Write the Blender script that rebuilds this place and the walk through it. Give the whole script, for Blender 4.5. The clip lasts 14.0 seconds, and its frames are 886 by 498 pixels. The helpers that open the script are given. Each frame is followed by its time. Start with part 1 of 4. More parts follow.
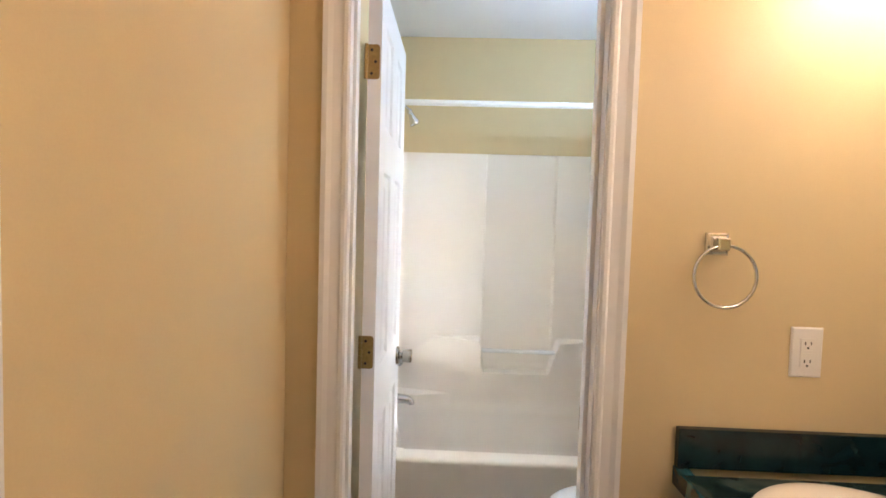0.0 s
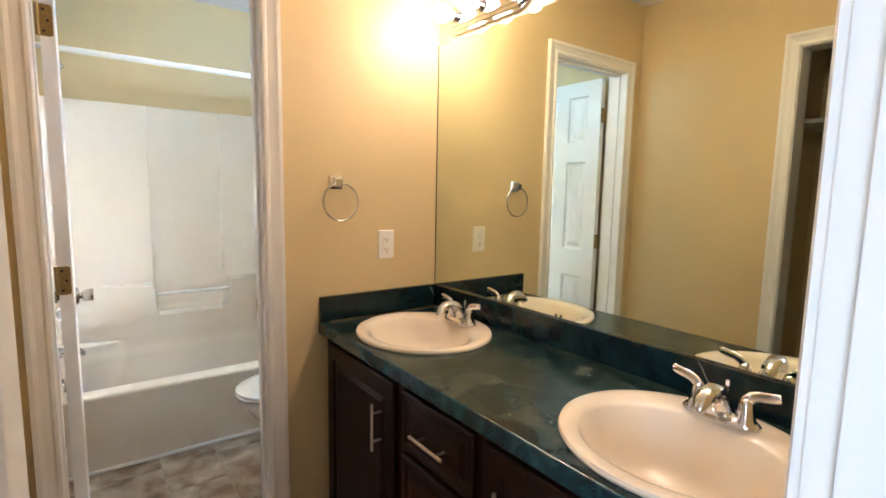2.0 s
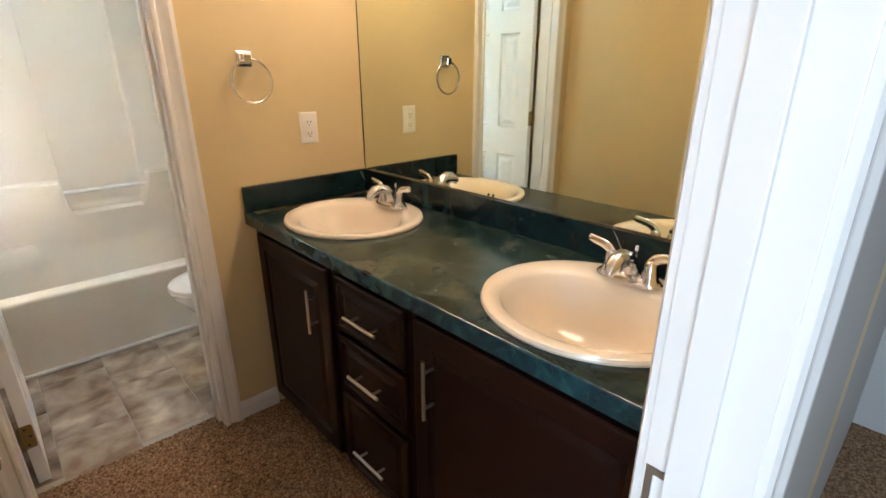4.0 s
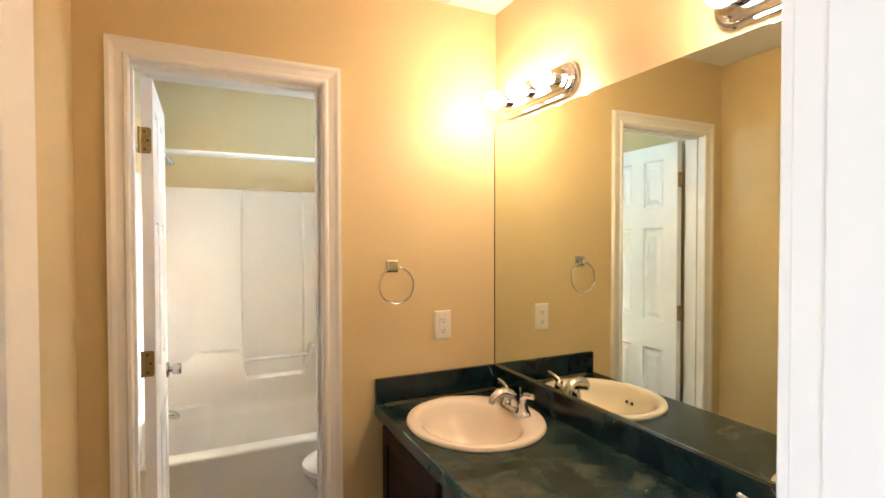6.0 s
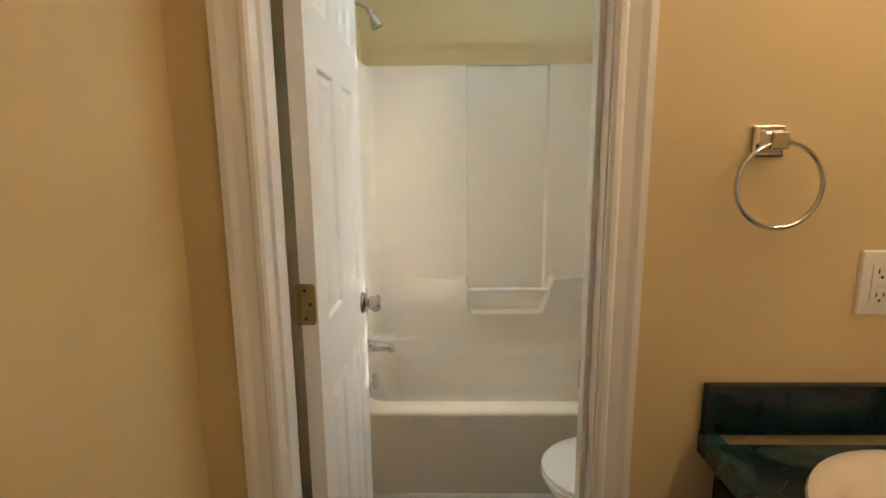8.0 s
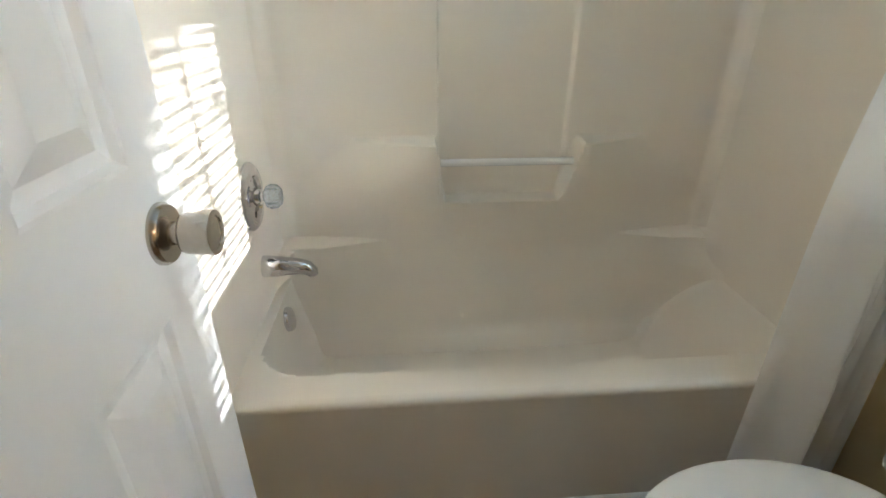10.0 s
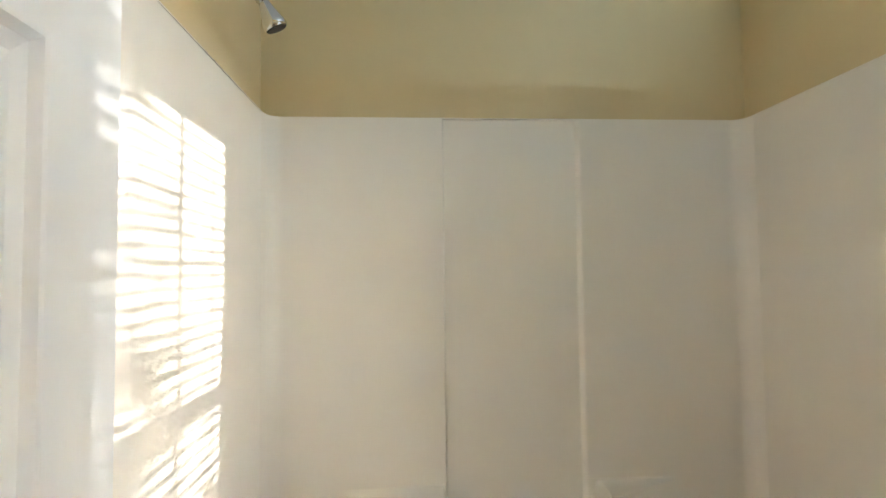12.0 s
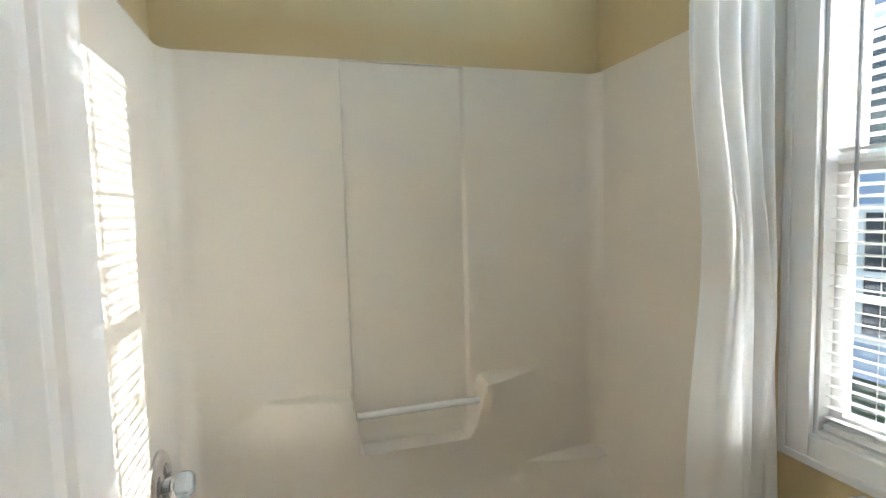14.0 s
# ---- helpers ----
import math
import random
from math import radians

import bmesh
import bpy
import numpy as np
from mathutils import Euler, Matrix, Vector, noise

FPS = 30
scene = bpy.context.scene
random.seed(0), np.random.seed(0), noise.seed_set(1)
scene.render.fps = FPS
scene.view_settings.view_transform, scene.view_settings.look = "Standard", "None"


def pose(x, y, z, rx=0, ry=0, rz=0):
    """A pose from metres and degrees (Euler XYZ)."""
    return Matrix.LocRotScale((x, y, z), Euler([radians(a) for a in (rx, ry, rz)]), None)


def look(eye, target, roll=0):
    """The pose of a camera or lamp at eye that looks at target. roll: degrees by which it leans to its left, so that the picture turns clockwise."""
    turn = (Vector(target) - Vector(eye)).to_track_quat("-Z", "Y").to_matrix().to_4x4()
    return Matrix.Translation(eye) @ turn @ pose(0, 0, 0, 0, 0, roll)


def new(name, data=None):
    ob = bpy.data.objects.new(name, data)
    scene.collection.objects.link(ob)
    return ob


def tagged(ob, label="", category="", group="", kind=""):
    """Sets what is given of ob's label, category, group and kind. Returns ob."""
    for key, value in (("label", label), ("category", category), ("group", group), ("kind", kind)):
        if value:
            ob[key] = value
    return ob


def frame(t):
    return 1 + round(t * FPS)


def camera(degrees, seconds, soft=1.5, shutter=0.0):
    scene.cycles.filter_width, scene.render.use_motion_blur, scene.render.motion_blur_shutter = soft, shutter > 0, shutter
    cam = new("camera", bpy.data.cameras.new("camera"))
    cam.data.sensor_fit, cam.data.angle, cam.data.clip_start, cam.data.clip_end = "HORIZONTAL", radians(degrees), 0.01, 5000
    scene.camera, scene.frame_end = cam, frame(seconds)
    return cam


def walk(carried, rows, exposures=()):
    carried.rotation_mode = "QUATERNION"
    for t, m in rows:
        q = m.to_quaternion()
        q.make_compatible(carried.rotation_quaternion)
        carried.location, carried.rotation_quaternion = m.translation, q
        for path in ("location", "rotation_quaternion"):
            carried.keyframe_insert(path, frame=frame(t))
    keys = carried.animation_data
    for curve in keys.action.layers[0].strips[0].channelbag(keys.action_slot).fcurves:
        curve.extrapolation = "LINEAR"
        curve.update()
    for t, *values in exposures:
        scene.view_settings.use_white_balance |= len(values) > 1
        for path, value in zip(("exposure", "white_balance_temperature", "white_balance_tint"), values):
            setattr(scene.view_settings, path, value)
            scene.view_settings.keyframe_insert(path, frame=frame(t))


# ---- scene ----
PATH = [
    (0, (0.211, -1.162, 1.402), (0.148, 0.835, 1.303), 1.7),
    (0.5, (0.197, -1.412, 1.389), (0.427, 0.563, 1.166), 0.4),
    (0.8, (0.165, -1.5, 1.376), (0.626, 0.431, 1.129), 1.9),
    (1, (0.172, -1.552, 1.371), (0.776, 0.344, 1.175), 1.9),
    (1.5, (0.056, -1.703, 1.354), (1.06, 0.008, 1.096), 1.6),
    (2, (0.033, -1.751, 1.354), (1.209, -0.151, 1.116), 1.1),
    (2.5, (0.04, -1.753, 1.359), (1.245, -0.175, 1.118), -0.8),
    (3, (0.071, -1.751, 1.325), (1.343, -0.339, 0.702), -0.5),
    (3.1, (0.082, -1.747, 1.328), (1.37, -0.367, 0.666), -0.4),
    (3.2, (0.084, -1.771, 1.331), (1.375, -0.41, 0.639), 0.1),
    (5.3, (0.101, -1.772, 1.354), (1.254, -0.233, 0.805), -0.5),
    (5.5, (0.135, -1.799, 1.405), (1.214, -0.141, 1.109), -0.7),
    (6, (0.165, -1.816, 1.481), (1.026, -0.011, 1.441), -0.1),
    (6.5, (0.186, -1.789, 1.471), (0.783, 0.116, 1.366), -0.4),
    (7, (0.207, -1.599, 1.435), (0.57, 0.364, 1.306), 0.1),
    (7.5, (0.221, -1.257, 1.414), (0.343, 0.725, 1.178), 0.2),
    (8, (0.276, -0.857, 1.346), (0.241, 1.112, 0.998), -0.5),
    (10.3, (0.243, 0.181, 1.127), (0.409, 1.937, 0.184), -0.1),
    (10.5, (0.236, 0.198, 1.13), (0.416, 1.941, 0.165), -0.3),
    (11, (0.24, 0.239, 1.138), (0.465, 1.97, 0.163), 0.7),
    (11.3, (0.272, 0.225, 1.220), (0.390, 2.107, 0.552), -0.7),
    (11.5, (0.275, 0.227, 1.273), (0.384, 2.183, 0.871), -0.9),
    (12, (0.264, 0.228, 1.364), (0.392, 2.222, 1.457), -0.7),
    (12.5, (0.255, 0.223, 1.413), (0.387, 2.218, 1.466), -0.4),
    (13, (0.21, 0.192, 1.367), (0.436, 2.179, 1.34), -3.0),
    (13.5, (0.206, 0.133, 1.35), (0.597, 2.09, 1.222), -1.9),
    (13.8, (0.204, 0.06, 1.336), (0.697, 1.993, 1.194), -1.9),
    (14, (0.209, 0.059, 1.334), (0.775, 1.971, 1.182), -1.6),
]
EXPOSURES = [(0.0, 2.72, 5900, 18), (0.5, 2.74, 5880, 16), (2.5, 2.78, 5900, 14), (3.1, 2.8, 5900, 14), (5.4, 2.75, 6700, 14), (6.0, 2.77, 6850, 16), (6.5, 2.26, 7480, 20), (7.5, 2.04, 8000, 20), (8.0, 2.04, 7250, 13), (8.4, 2.0, 7050, 12), (10.3, 1.90, 6080, 10), (11.5, 1.94, 6140, 10), (12.0, 1.89, 6620, 12), (12.5, 1.89, 6620, 12), (13.5, 1.92, 6430, 12), (14.0, 1.92, 6220, 11)]
cam = camera(84.1, 14.0, soft=1.6)
walk(cam, [(t, look(eye, target, roll)) for t, eye, target, roll in PATH], EXPOSURES)

# ---- light ----
SUN = Vector((1.42, -0.50, 0.285)).normalized()
world = bpy.data.worlds.new("world")
scene.world = world
world.use_nodes = True
sky = world.node_tree.nodes.new("ShaderNodeTexSky")
sky.sky_type, sky.sun_disc = "NISHITA", False
sky.sun_elevation, sky.sun_rotation = math.asin(SUN.z), math.atan2(SUN.x, SUN.y)
world.node_tree.links.new(sky.outputs[0], world.node_tree.nodes["Background"].inputs[0])
world.node_tree.nodes["Background"].inputs[1].default_value = 0.15
sun = bpy.data.lights.new("sun", "SUN")
sun.energy, sun.angle, sun.color = 3.7, radians(0.5), (1.0, 0.985, 0.955)
new("sun", sun).matrix_world = look(SUN * 30, (0, 0, 0))
BULB_COLOUR, BULB_STRENGTH = (1.0, 0.755, 0.56, 1), 13.0
# daylight of the bedroom window behind the walker
bed = bpy.data.lights.new("bedroom_daylight", "AREA")
bed.shape, bed.size, bed.size_y, bed.energy, bed.color = "RECTANGLE", 1.7, 1.2, 14.5, (0.72, 0.86, 1.0)
new("bedroom_daylight", bed).matrix_world = look((-2.37, -2.95, 1.45), (1.0, -1.9, 1.3))

# added fill strip, standing in for sky light that the open slats of the bath room blind throw up to the ceiling
lift = bpy.data.lights.new("window_fill", "AREA")
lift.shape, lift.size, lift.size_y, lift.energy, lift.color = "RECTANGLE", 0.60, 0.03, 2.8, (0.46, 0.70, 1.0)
new("window_fill", lift).matrix_world = look((1.250, 0.49, 1.935), (0.83, 0.52, 2.9))

# ---- materials ----
def mat(name, base, rough=0.5, metal=0.0, var=0.06, scale=6.0, fine=0.03, bump=0.0, bscale=150.0, coat=0.0, spec=0.5, alt=None, rvar=0.06):
    """A painted, glazed or metal surface: two scales of variation, rough patches and fine relief."""
    m = bpy.data.materials.new(name)
    m.use_nodes = True
    n, l = m.node_tree.nodes, m.node_tree.links
    p = n["Principled BSDF"]
    tc = n.new("ShaderNodeTexCoord")
    big, small = n.new("ShaderNodeTexNoise"), n.new("ShaderNodeTexNoise")
    big.inputs["Scale"].default_value, big.inputs["Detail"].default_value = scale, 4
    small.inputs["Scale"].default_value, small.inputs["Detail"].default_value = bscale, 3
    for t in (big, small):
        l.new(tc.outputs["Object"], t.inputs["Vector"])
    ramp = n.new("ShaderNodeMix")
    ramp.data_type = "RGBA"
    dark = alt or [c * (1 - 2 * var) for c in base]
    ramp.inputs[6].default_value, ramp.inputs[7].default_value = (*dark, 1), (*base, 1)
    l.new(big.outputs["Fac"], ramp.inputs[0])
    grain = n.new("ShaderNodeMix")
    grain.data_type, grain.blend_type = "RGBA", "OVERLAY"
    grain.inputs[0].default_value = fine * 4
    l.new(ramp.outputs[2], grain.inputs[6])
    l.new(small.outputs["Fac"], grain.inputs[7])
    l.new(grain.outputs[2], p.inputs["Base Color"])
    rr = n.new("ShaderNodeMapRange")
    rr.inputs[3].default_value, rr.inputs[4].default_value = max(rough - rvar, 0.02), min(rough + rvar, 1)
    l.new(big.outputs["Fac"], rr.inputs[0])
    l.new(rr.outputs[0], p.inputs["Roughness"])
    p.inputs["Metallic"].default_value = metal
    p.inputs["Coat Weight"].default_value = coat
    p.inputs["Specular IOR Level"].default_value = spec
    if bump:
        b = n.new("ShaderNodeBump")
        b.inputs["Strength"].default_value, b.inputs["Distance"].default_value = bump, 0.002
        l.new(small.outputs["Fac"], b.inputs["Height"])
        l.new(b.outputs[0], p.inputs["Normal"])
    return m


def ramp_colours(m, stops, scale, detail=8.0, distortion=1.5, vein=None):
    """Replace a material's colour by cloudy stone: a noise through colour stops, with thin pale veins on top."""
    n, l = m.node_tree.nodes, m.node_tree.links
    tc = n.new("ShaderNodeTexCoord")
    cloud, ramp = n.new("ShaderNodeTexNoise"), n.new("ShaderNodeValToRGB")
    cloud.inputs["Scale"].default_value, cloud.inputs["Detail"].default_value = scale, detail
    cloud.inputs["Distortion"].default_value = distortion
    l.new(tc.outputs["Object"], cloud.inputs["Vector"])
    l.new(cloud.outputs["Fac"], ramp.inputs[0])
    el = ramp.color_ramp.elements
    el[0].position, el[0].color = stops[0][0], (*stops[0][1], 1)
    el[1].position, el[1].color = stops[-1][0], (*stops[-1][1], 1)
    for at, c in stops[1:-1]:
        el.new(at).color = (*c, 1)
    out = ramp.outputs[0]
    if vein:
        v, vr, mix = n.new("ShaderNodeTexNoise"), n.new("ShaderNodeValToRGB"), n.new("ShaderNodeMix")
        v.inputs["Scale"].default_value, v.inputs["Detail"].default_value, v.inputs["Distortion"].default_value = scale * 0.8, 6, 2.5
        l.new(tc.outputs["Object"], v.inputs["Vector"])
        l.new(v.outputs["Fac"], vr.inputs[0])
        e = vr.color_ramp.elements
        e[0].position, e[0].color = 0.488, (0, 0, 0, 1)
        e[1].position, e[1].color = 0.512, (0, 0, 0, 1)
        e.new(0.5).color = (0.22, 0.22, 0.22, 1)
        mix.data_type = "RGBA"
        l.new(vr.outputs[0], mix.inputs[0])
        l.new(out, mix.inputs[6])
        mix.inputs[7].default_value = (*vein, 1)
        out = mix.outputs[2]
    l.new(out, n["Principled BSDF"].inputs["Base Color"])
    return m


WALL = mat("tan_wall_paint", (0.67, 0.530, 0.292), 0.43, rvar=0.04, spec=0.4, var=0.03, scale=2.5, fine=0.01, bump=0.10, bscale=260)
WHITE = mat("white_gloss_paint", (0.80, 0.79, 0.77), 0.36, var=0.02, scale=5, fine=0.01, bump=0.05, bscale=90)
CEIL = mat("ceiling_paint", (0.78, 0.77, 0.74), 0.85, var=0.03, scale=4, bump=0.5, bscale=120)
GREYWALL = mat("grey_bedroom_paint", (0.42, 0.41, 0.39), 0.6, var=0.03, bump=0.1)
ACRYLIC = mat("gelcoat_acrylic", (0.81, 0.745, 0.645), 0.35, rvar=0.015, var=0.02, scale=3, fine=0.006, coat=0.12)
PORCELAIN = mat("white_porcelain", (0.82, 0.81, 0.78), 0.10, var=0.01, scale=3, fine=0.005, coat=0.4)
BISQUE = mat("bisque_sink_glaze", (0.80, 0.72, 0.60), 0.16, var=0.015, scale=4, fine=0.005, coat=0.4)
CHROME = mat("chrome", (0.66, 0.66, 0.67), 0.06, 1.0, var=0.02, scale=20, fine=0.01)
NICKEL = mat("satin_nickel", (0.50, 0.46, 0.40), 0.20, 1.0, var=0.04, scale=30, fine=0.015)
BRASS = mat("antique_brass", (0.40, 0.28, 0.11), 0.36, 1.0, var=0.15, scale=40, fine=0.06)
ESPRESSO = mat("espresso_wood", (0.024, 0.008, 0.0045), 0.42, spec=0.18, var=0.25, scale=9, fine=0.06, bump=0.08, bscale=60)
BLACK = mat("dark_slot", (0.012, 0.011, 0.010), 0.6)
PLASTIC = mat("white_plastic", (0.80, 0.77, 0.71), 0.35, var=0.02, scale=10)
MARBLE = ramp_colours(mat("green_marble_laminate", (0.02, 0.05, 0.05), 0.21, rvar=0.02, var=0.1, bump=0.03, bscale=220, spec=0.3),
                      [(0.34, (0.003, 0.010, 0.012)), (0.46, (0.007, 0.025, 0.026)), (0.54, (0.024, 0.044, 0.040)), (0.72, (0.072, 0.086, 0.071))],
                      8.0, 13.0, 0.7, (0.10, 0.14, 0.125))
EDGE = ramp_colours(mat("green_marble_edge", (0.02, 0.06, 0.07), 0.21, rvar=0.02),
                    [(0.32, (0.004, 0.022, 0.030)), (0.52, (0.010, 0.052, 0.068)), (0.75, (0.030, 0.105, 0.120))], 14.0, 9.0, 1.5, (0.10, 0.20, 0.22))
# Darker copy of the top's laminate: the upright splashes' shade is in its colour.
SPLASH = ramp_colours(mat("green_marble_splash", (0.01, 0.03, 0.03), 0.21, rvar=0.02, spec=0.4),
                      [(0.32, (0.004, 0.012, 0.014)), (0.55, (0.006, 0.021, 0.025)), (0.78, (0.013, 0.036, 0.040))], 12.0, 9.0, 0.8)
VINYL = ramp_colours(mat("stone_pattern_vinyl", (0.3, 0.25, 0.2), 0.38, bump=0.1, bscale=80),
                     [(0.30, (0.11, 0.066, 0.042)), (0.42, (0.25, 0.175, 0.115)), (0.50, (0.37, 0.285, 0.205)), (0.58, (0.45, 0.37, 0.28)), (0.68, (0.66, 0.57, 0.46))], 6.5, 14.0, 0.30)
GROUT = mat("pale_joint", (0.46, 0.42, 0.36), 0.6, var=0.1, scale=12)
CARPET = ramp_colours(mat("brown_carpet", (0.3, 0.2, 0.13), 0.95, bump=0.8, bscale=420, spec=0.1),
                      [(0.30, (0.060, 0.030, 0.015)), (0.45, (0.19, 0.110, 0.060)), (0.60, (0.34, 0.215, 0.125)), (0.78, (0.50, 0.36, 0.23))], 130.0, 3.0, 0.3)
BLIND = mat("blind_vinyl", (0.82, 0.82, 0.80), 0.4, var=0.02)
SIDING = mat("far_siding", (0.30, 0.39, 0.55), 0.7, var=0.06)
GRASS = mat("far_ground", (0.12, 0.14, 0.06), 0.95, var=0.3, scale=3)

# each floor tile a little different
n, l = VINYL.node_tree.nodes, VINYL.node_tree.links
info, shift = n.new("ShaderNodeObjectInfo"), n.new("ShaderNodeVectorMath")
shift.operation = "MULTIPLY_ADD"
shift.inputs[1].default_value = (1, 1, 1)
tcv = n.new("ShaderNodeTexCoord")
offs = n.new("ShaderNodeMath")
offs.operation = "MULTIPLY"
offs.inputs[1].default_value = 40
l.new(info.outputs["Random"], offs.inputs[0])
l.new(tcv.outputs["Object"], shift.inputs[0])
l.new(offs.outputs[0], shift.inputs[2])
for node in n:
    if node.bl_idname == "ShaderNodeTexNoise" and abs(node.inputs["Scale"].default_value - 6.5) < 0.01:
        l.new(shift.outputs[0], node.inputs["Vector"])


def special(name, build):
    m = bpy.data.materials.new(name)
    m.use_nodes = True
    build(m.node_tree.nodes, m.node_tree.links, m.node_tree.nodes["Principled BSDF"])
    return m


def _mirror(n, l, p):
    p.inputs["Base Color"].default_value, p.inputs["Metallic"].default_value, p.inputs["Roughness"].default_value = (0.80, 0.86, 0.74, 1), 1, 0.012


def _glass(n, l, p):
    p.inputs["Transmission Weight"].default_value, p.inputs["Roughness"].default_value = 1, 0.0
    p.inputs["Base Color"].default_value, p.inputs["IOR"].default_value = (0.88, 0.95, 1.0, 1), 1.45


def _crystal(n, l, p):
    _glass(n, l, p)
    p.inputs["Transmission Weight"].default_value, p.inputs["Roughness"].default_value = 0.75, 0.22


def _bulb(n, l, p):
    p.inputs["Emission Color"].default_value, p.inputs["Emission Strength"].default_value = BULB_COLOUR, BULB_STRENGTH


def _sheer(n, l, p):
    p.inputs["Base Color"].default_value, p.inputs["Roughness"].default_value = (0.88, 0.88, 0.87, 1), 0.7
    t, mix = n.new("ShaderNodeBsdfTranslucent"), n.new("ShaderNodeMixShader")
    t.inputs[0].default_value = (0.84, 0.84, 0.83, 1)
    mix.inputs[0].default_value = 0.52
    out = [x for x in n if x.bl_idname == "ShaderNodeOutputMaterial"][0]
    l.new(p.outputs[0], mix.inputs[1])
    l.new(t.outputs[0], mix.inputs[2])
    l.new(mix.outputs[0], out.inputs[0])


MIRROR, GLASS, CRYSTAL, BULB, SHEER = special("mirror_silver", _mirror), special("window_glass", _glass), special("crystal", _crystal), special("lit_bulb", _bulb), special("curtain_fabric", _sheer)


# ---- building helpers ----
def thing(name, at, label="", category="", group="", kind=""):
    ob = new(name)
    ob.empty_display_size = 0.05
    ob.matrix_basis = Matrix.Translation(at)
    return tagged(ob, label, category, group, kind)


def part(name, bm, material, parent=None, label="", smooth=False, **tags):
    """Link a bmesh, whose vertices are in the world, as one mesh object under a thing or a part."""
    bmesh.ops.recalc_face_normals(bm, faces=bm.faces)
    me = bpy.data.meshes.new(name)
    for f in bm.faces:
        f.smooth = smooth
    bm.to_mesh(me)
    bm.free()
    if smooth:
        me.set_sharp_from_angle(angle=radians(38))
    me.materials.append(material)
    ob = new(name, me)
    if parent:
        ob.parent = parent
        if not parent.parent:
            ob.matrix_parent_inverse = parent.matrix_basis.inverted()
    return tagged(ob, label, **tags)


def bx(bm, x0, x1, y0, y1, z0, z1, bevel=0.0, seg=2):
    made = bmesh.ops.create_cube(bm, size=1, matrix=Matrix.Translation(((x0 + x1) / 2, (y0 + y1) / 2, (z0 + z1) / 2)) @ Matrix.Diagonal((abs(x1 - x0), abs(y1 - y0), abs(z1 - z0), 1)))
    if bevel:
        edges = {e for v in made["verts"] for e in v.link_edges}
        bmesh.ops.bevel(bm, geom=list(edges), offset=bevel, segments=seg, affect="EDGES", profile=0.6)
    return bm


def box(x0, x1, y0, y1, z0, z1, bevel=0.0):
    return bx(bmesh.new(), x0, x1, y0, y1, z0, z1, bevel)


def skin(bm, rings, closed=True, cap=(True, True)):
    vs = [[bm.verts.new(p) for p in r] for r in rings]
    n = len(vs[0])
    for a, b in zip(vs, vs[1:]):
        for i in range(n if closed else n - 1):
            j = (i + 1) % n
            bm.faces.new((a[i], a[j], b[j], b[i]))
    if cap[0]:
        bm.faces.new(vs[0][::-1])
    if cap[1]:
        bm.faces.new(vs[-1])
    return bm


def tube(bm, pts, radii, seg=14, flat=1.0, cap=(True, True)):
    """A swept round, or flattened, bar through points."""
    pts = [Vector(p) for p in pts]
    if not hasattr(radii, "__len__"):
        radii = [radii] * len(pts)
    rings, up = [], Vector((0, 0, 1))
    for i, p in enumerate(pts):
        d = (pts[min(i + 1, len(pts) - 1)] - pts[max(i - 1, 0)]).normalized()
        if i == 0:
            side = d.cross(up if abs(d.z) < 0.9 else Vector((1, 0, 0))).normalized()
        else:
            side = (side - d * side.dot(d)).normalized()
        top = side.cross(d)
        rings.append([p + side * math.cos(a) * radii[i] + top * math.sin(a) * radii[i] * flat for a in (k * math.tau / seg for k in range(seg))])
    return skin(bm, rings, cap=cap)


def lathe(bm, profile, m, seg=28):
    """Turn (radius, height) pairs about the z axis of the pose m."""
    rings = [[m @ Vector((r * math.cos(a), r * math.sin(a), z)) for a in (k * math.tau / seg for k in range(seg))] for r, z in profile]
    return skin(bm, rings)


def along(p, d):
    return Matrix.Translation(p) @ Vector(d).to_track_quat("Z", "Y").to_matrix().to_4x4()


def smoothstep(a, b, x):
    t = min(max((x - a) / (b - a), 0), 1)
    return t * t * (3 - 2 * t)


def sheet(bm, fn, nu, nv):
    """A grid surface: fn(u, v), both from 0 to 1, gives a point."""
    vs = [[bm.verts.new(fn(i / nu, j / nv)) for i in range(nu + 1)] for j in range(nv + 1)]
    for j in range(nv):
        for i in range(nu):
            bm.faces.new((vs[j][i], vs[j][i + 1], vs[j + 1][i + 1], vs[j + 1][i]))
    return bm


def spaced(a, b, n, *marks):
    """Even steps from a to b, with finer ones round each mark (centre, half width, count)."""
    v = [a + (b - a) * i / n for i in range(n + 1)]
    for c, hw, k in marks:
        v += [c - hw + 2 * hw * i / k for i in range(k + 1)]
    v = sorted(x for x in v if a <= x <= b)
    kept = [v[0]]
    for x in v[1:-1]:
        if x - kept[-1] > 0.0008 and v[-1] - x > 0.0008:
            kept.append(x)
    return kept + [v[-1]]


def lattice(bm, fn, us, vs):
    """A grid surface on given steps."""
    g = [[bm.verts.new(fn(u, v)) for u in us] for v in vs]
    for a, b in zip(g, g[1:]):
        for i in range(len(us) - 1):
            bm.faces.new((a[i], a[i + 1], b[i + 1], b[i]))
    return bm


def rect_rings(bm, place, u0, u1, w0, w1, steps, fill=True):
    """Nested rectangles at (inset, depth), joined: a moulded panel. place(u, w, depth) gives the point."""
    rings = [[place(u0 + i, w0 + i, d), place(u1 - i, w0 + i, d), place(u1 - i, w1 - i, d), place(u0 + i, w1 - i, d)] for i, d in steps]
    return skin(bm, rings, cap=(False, fill))


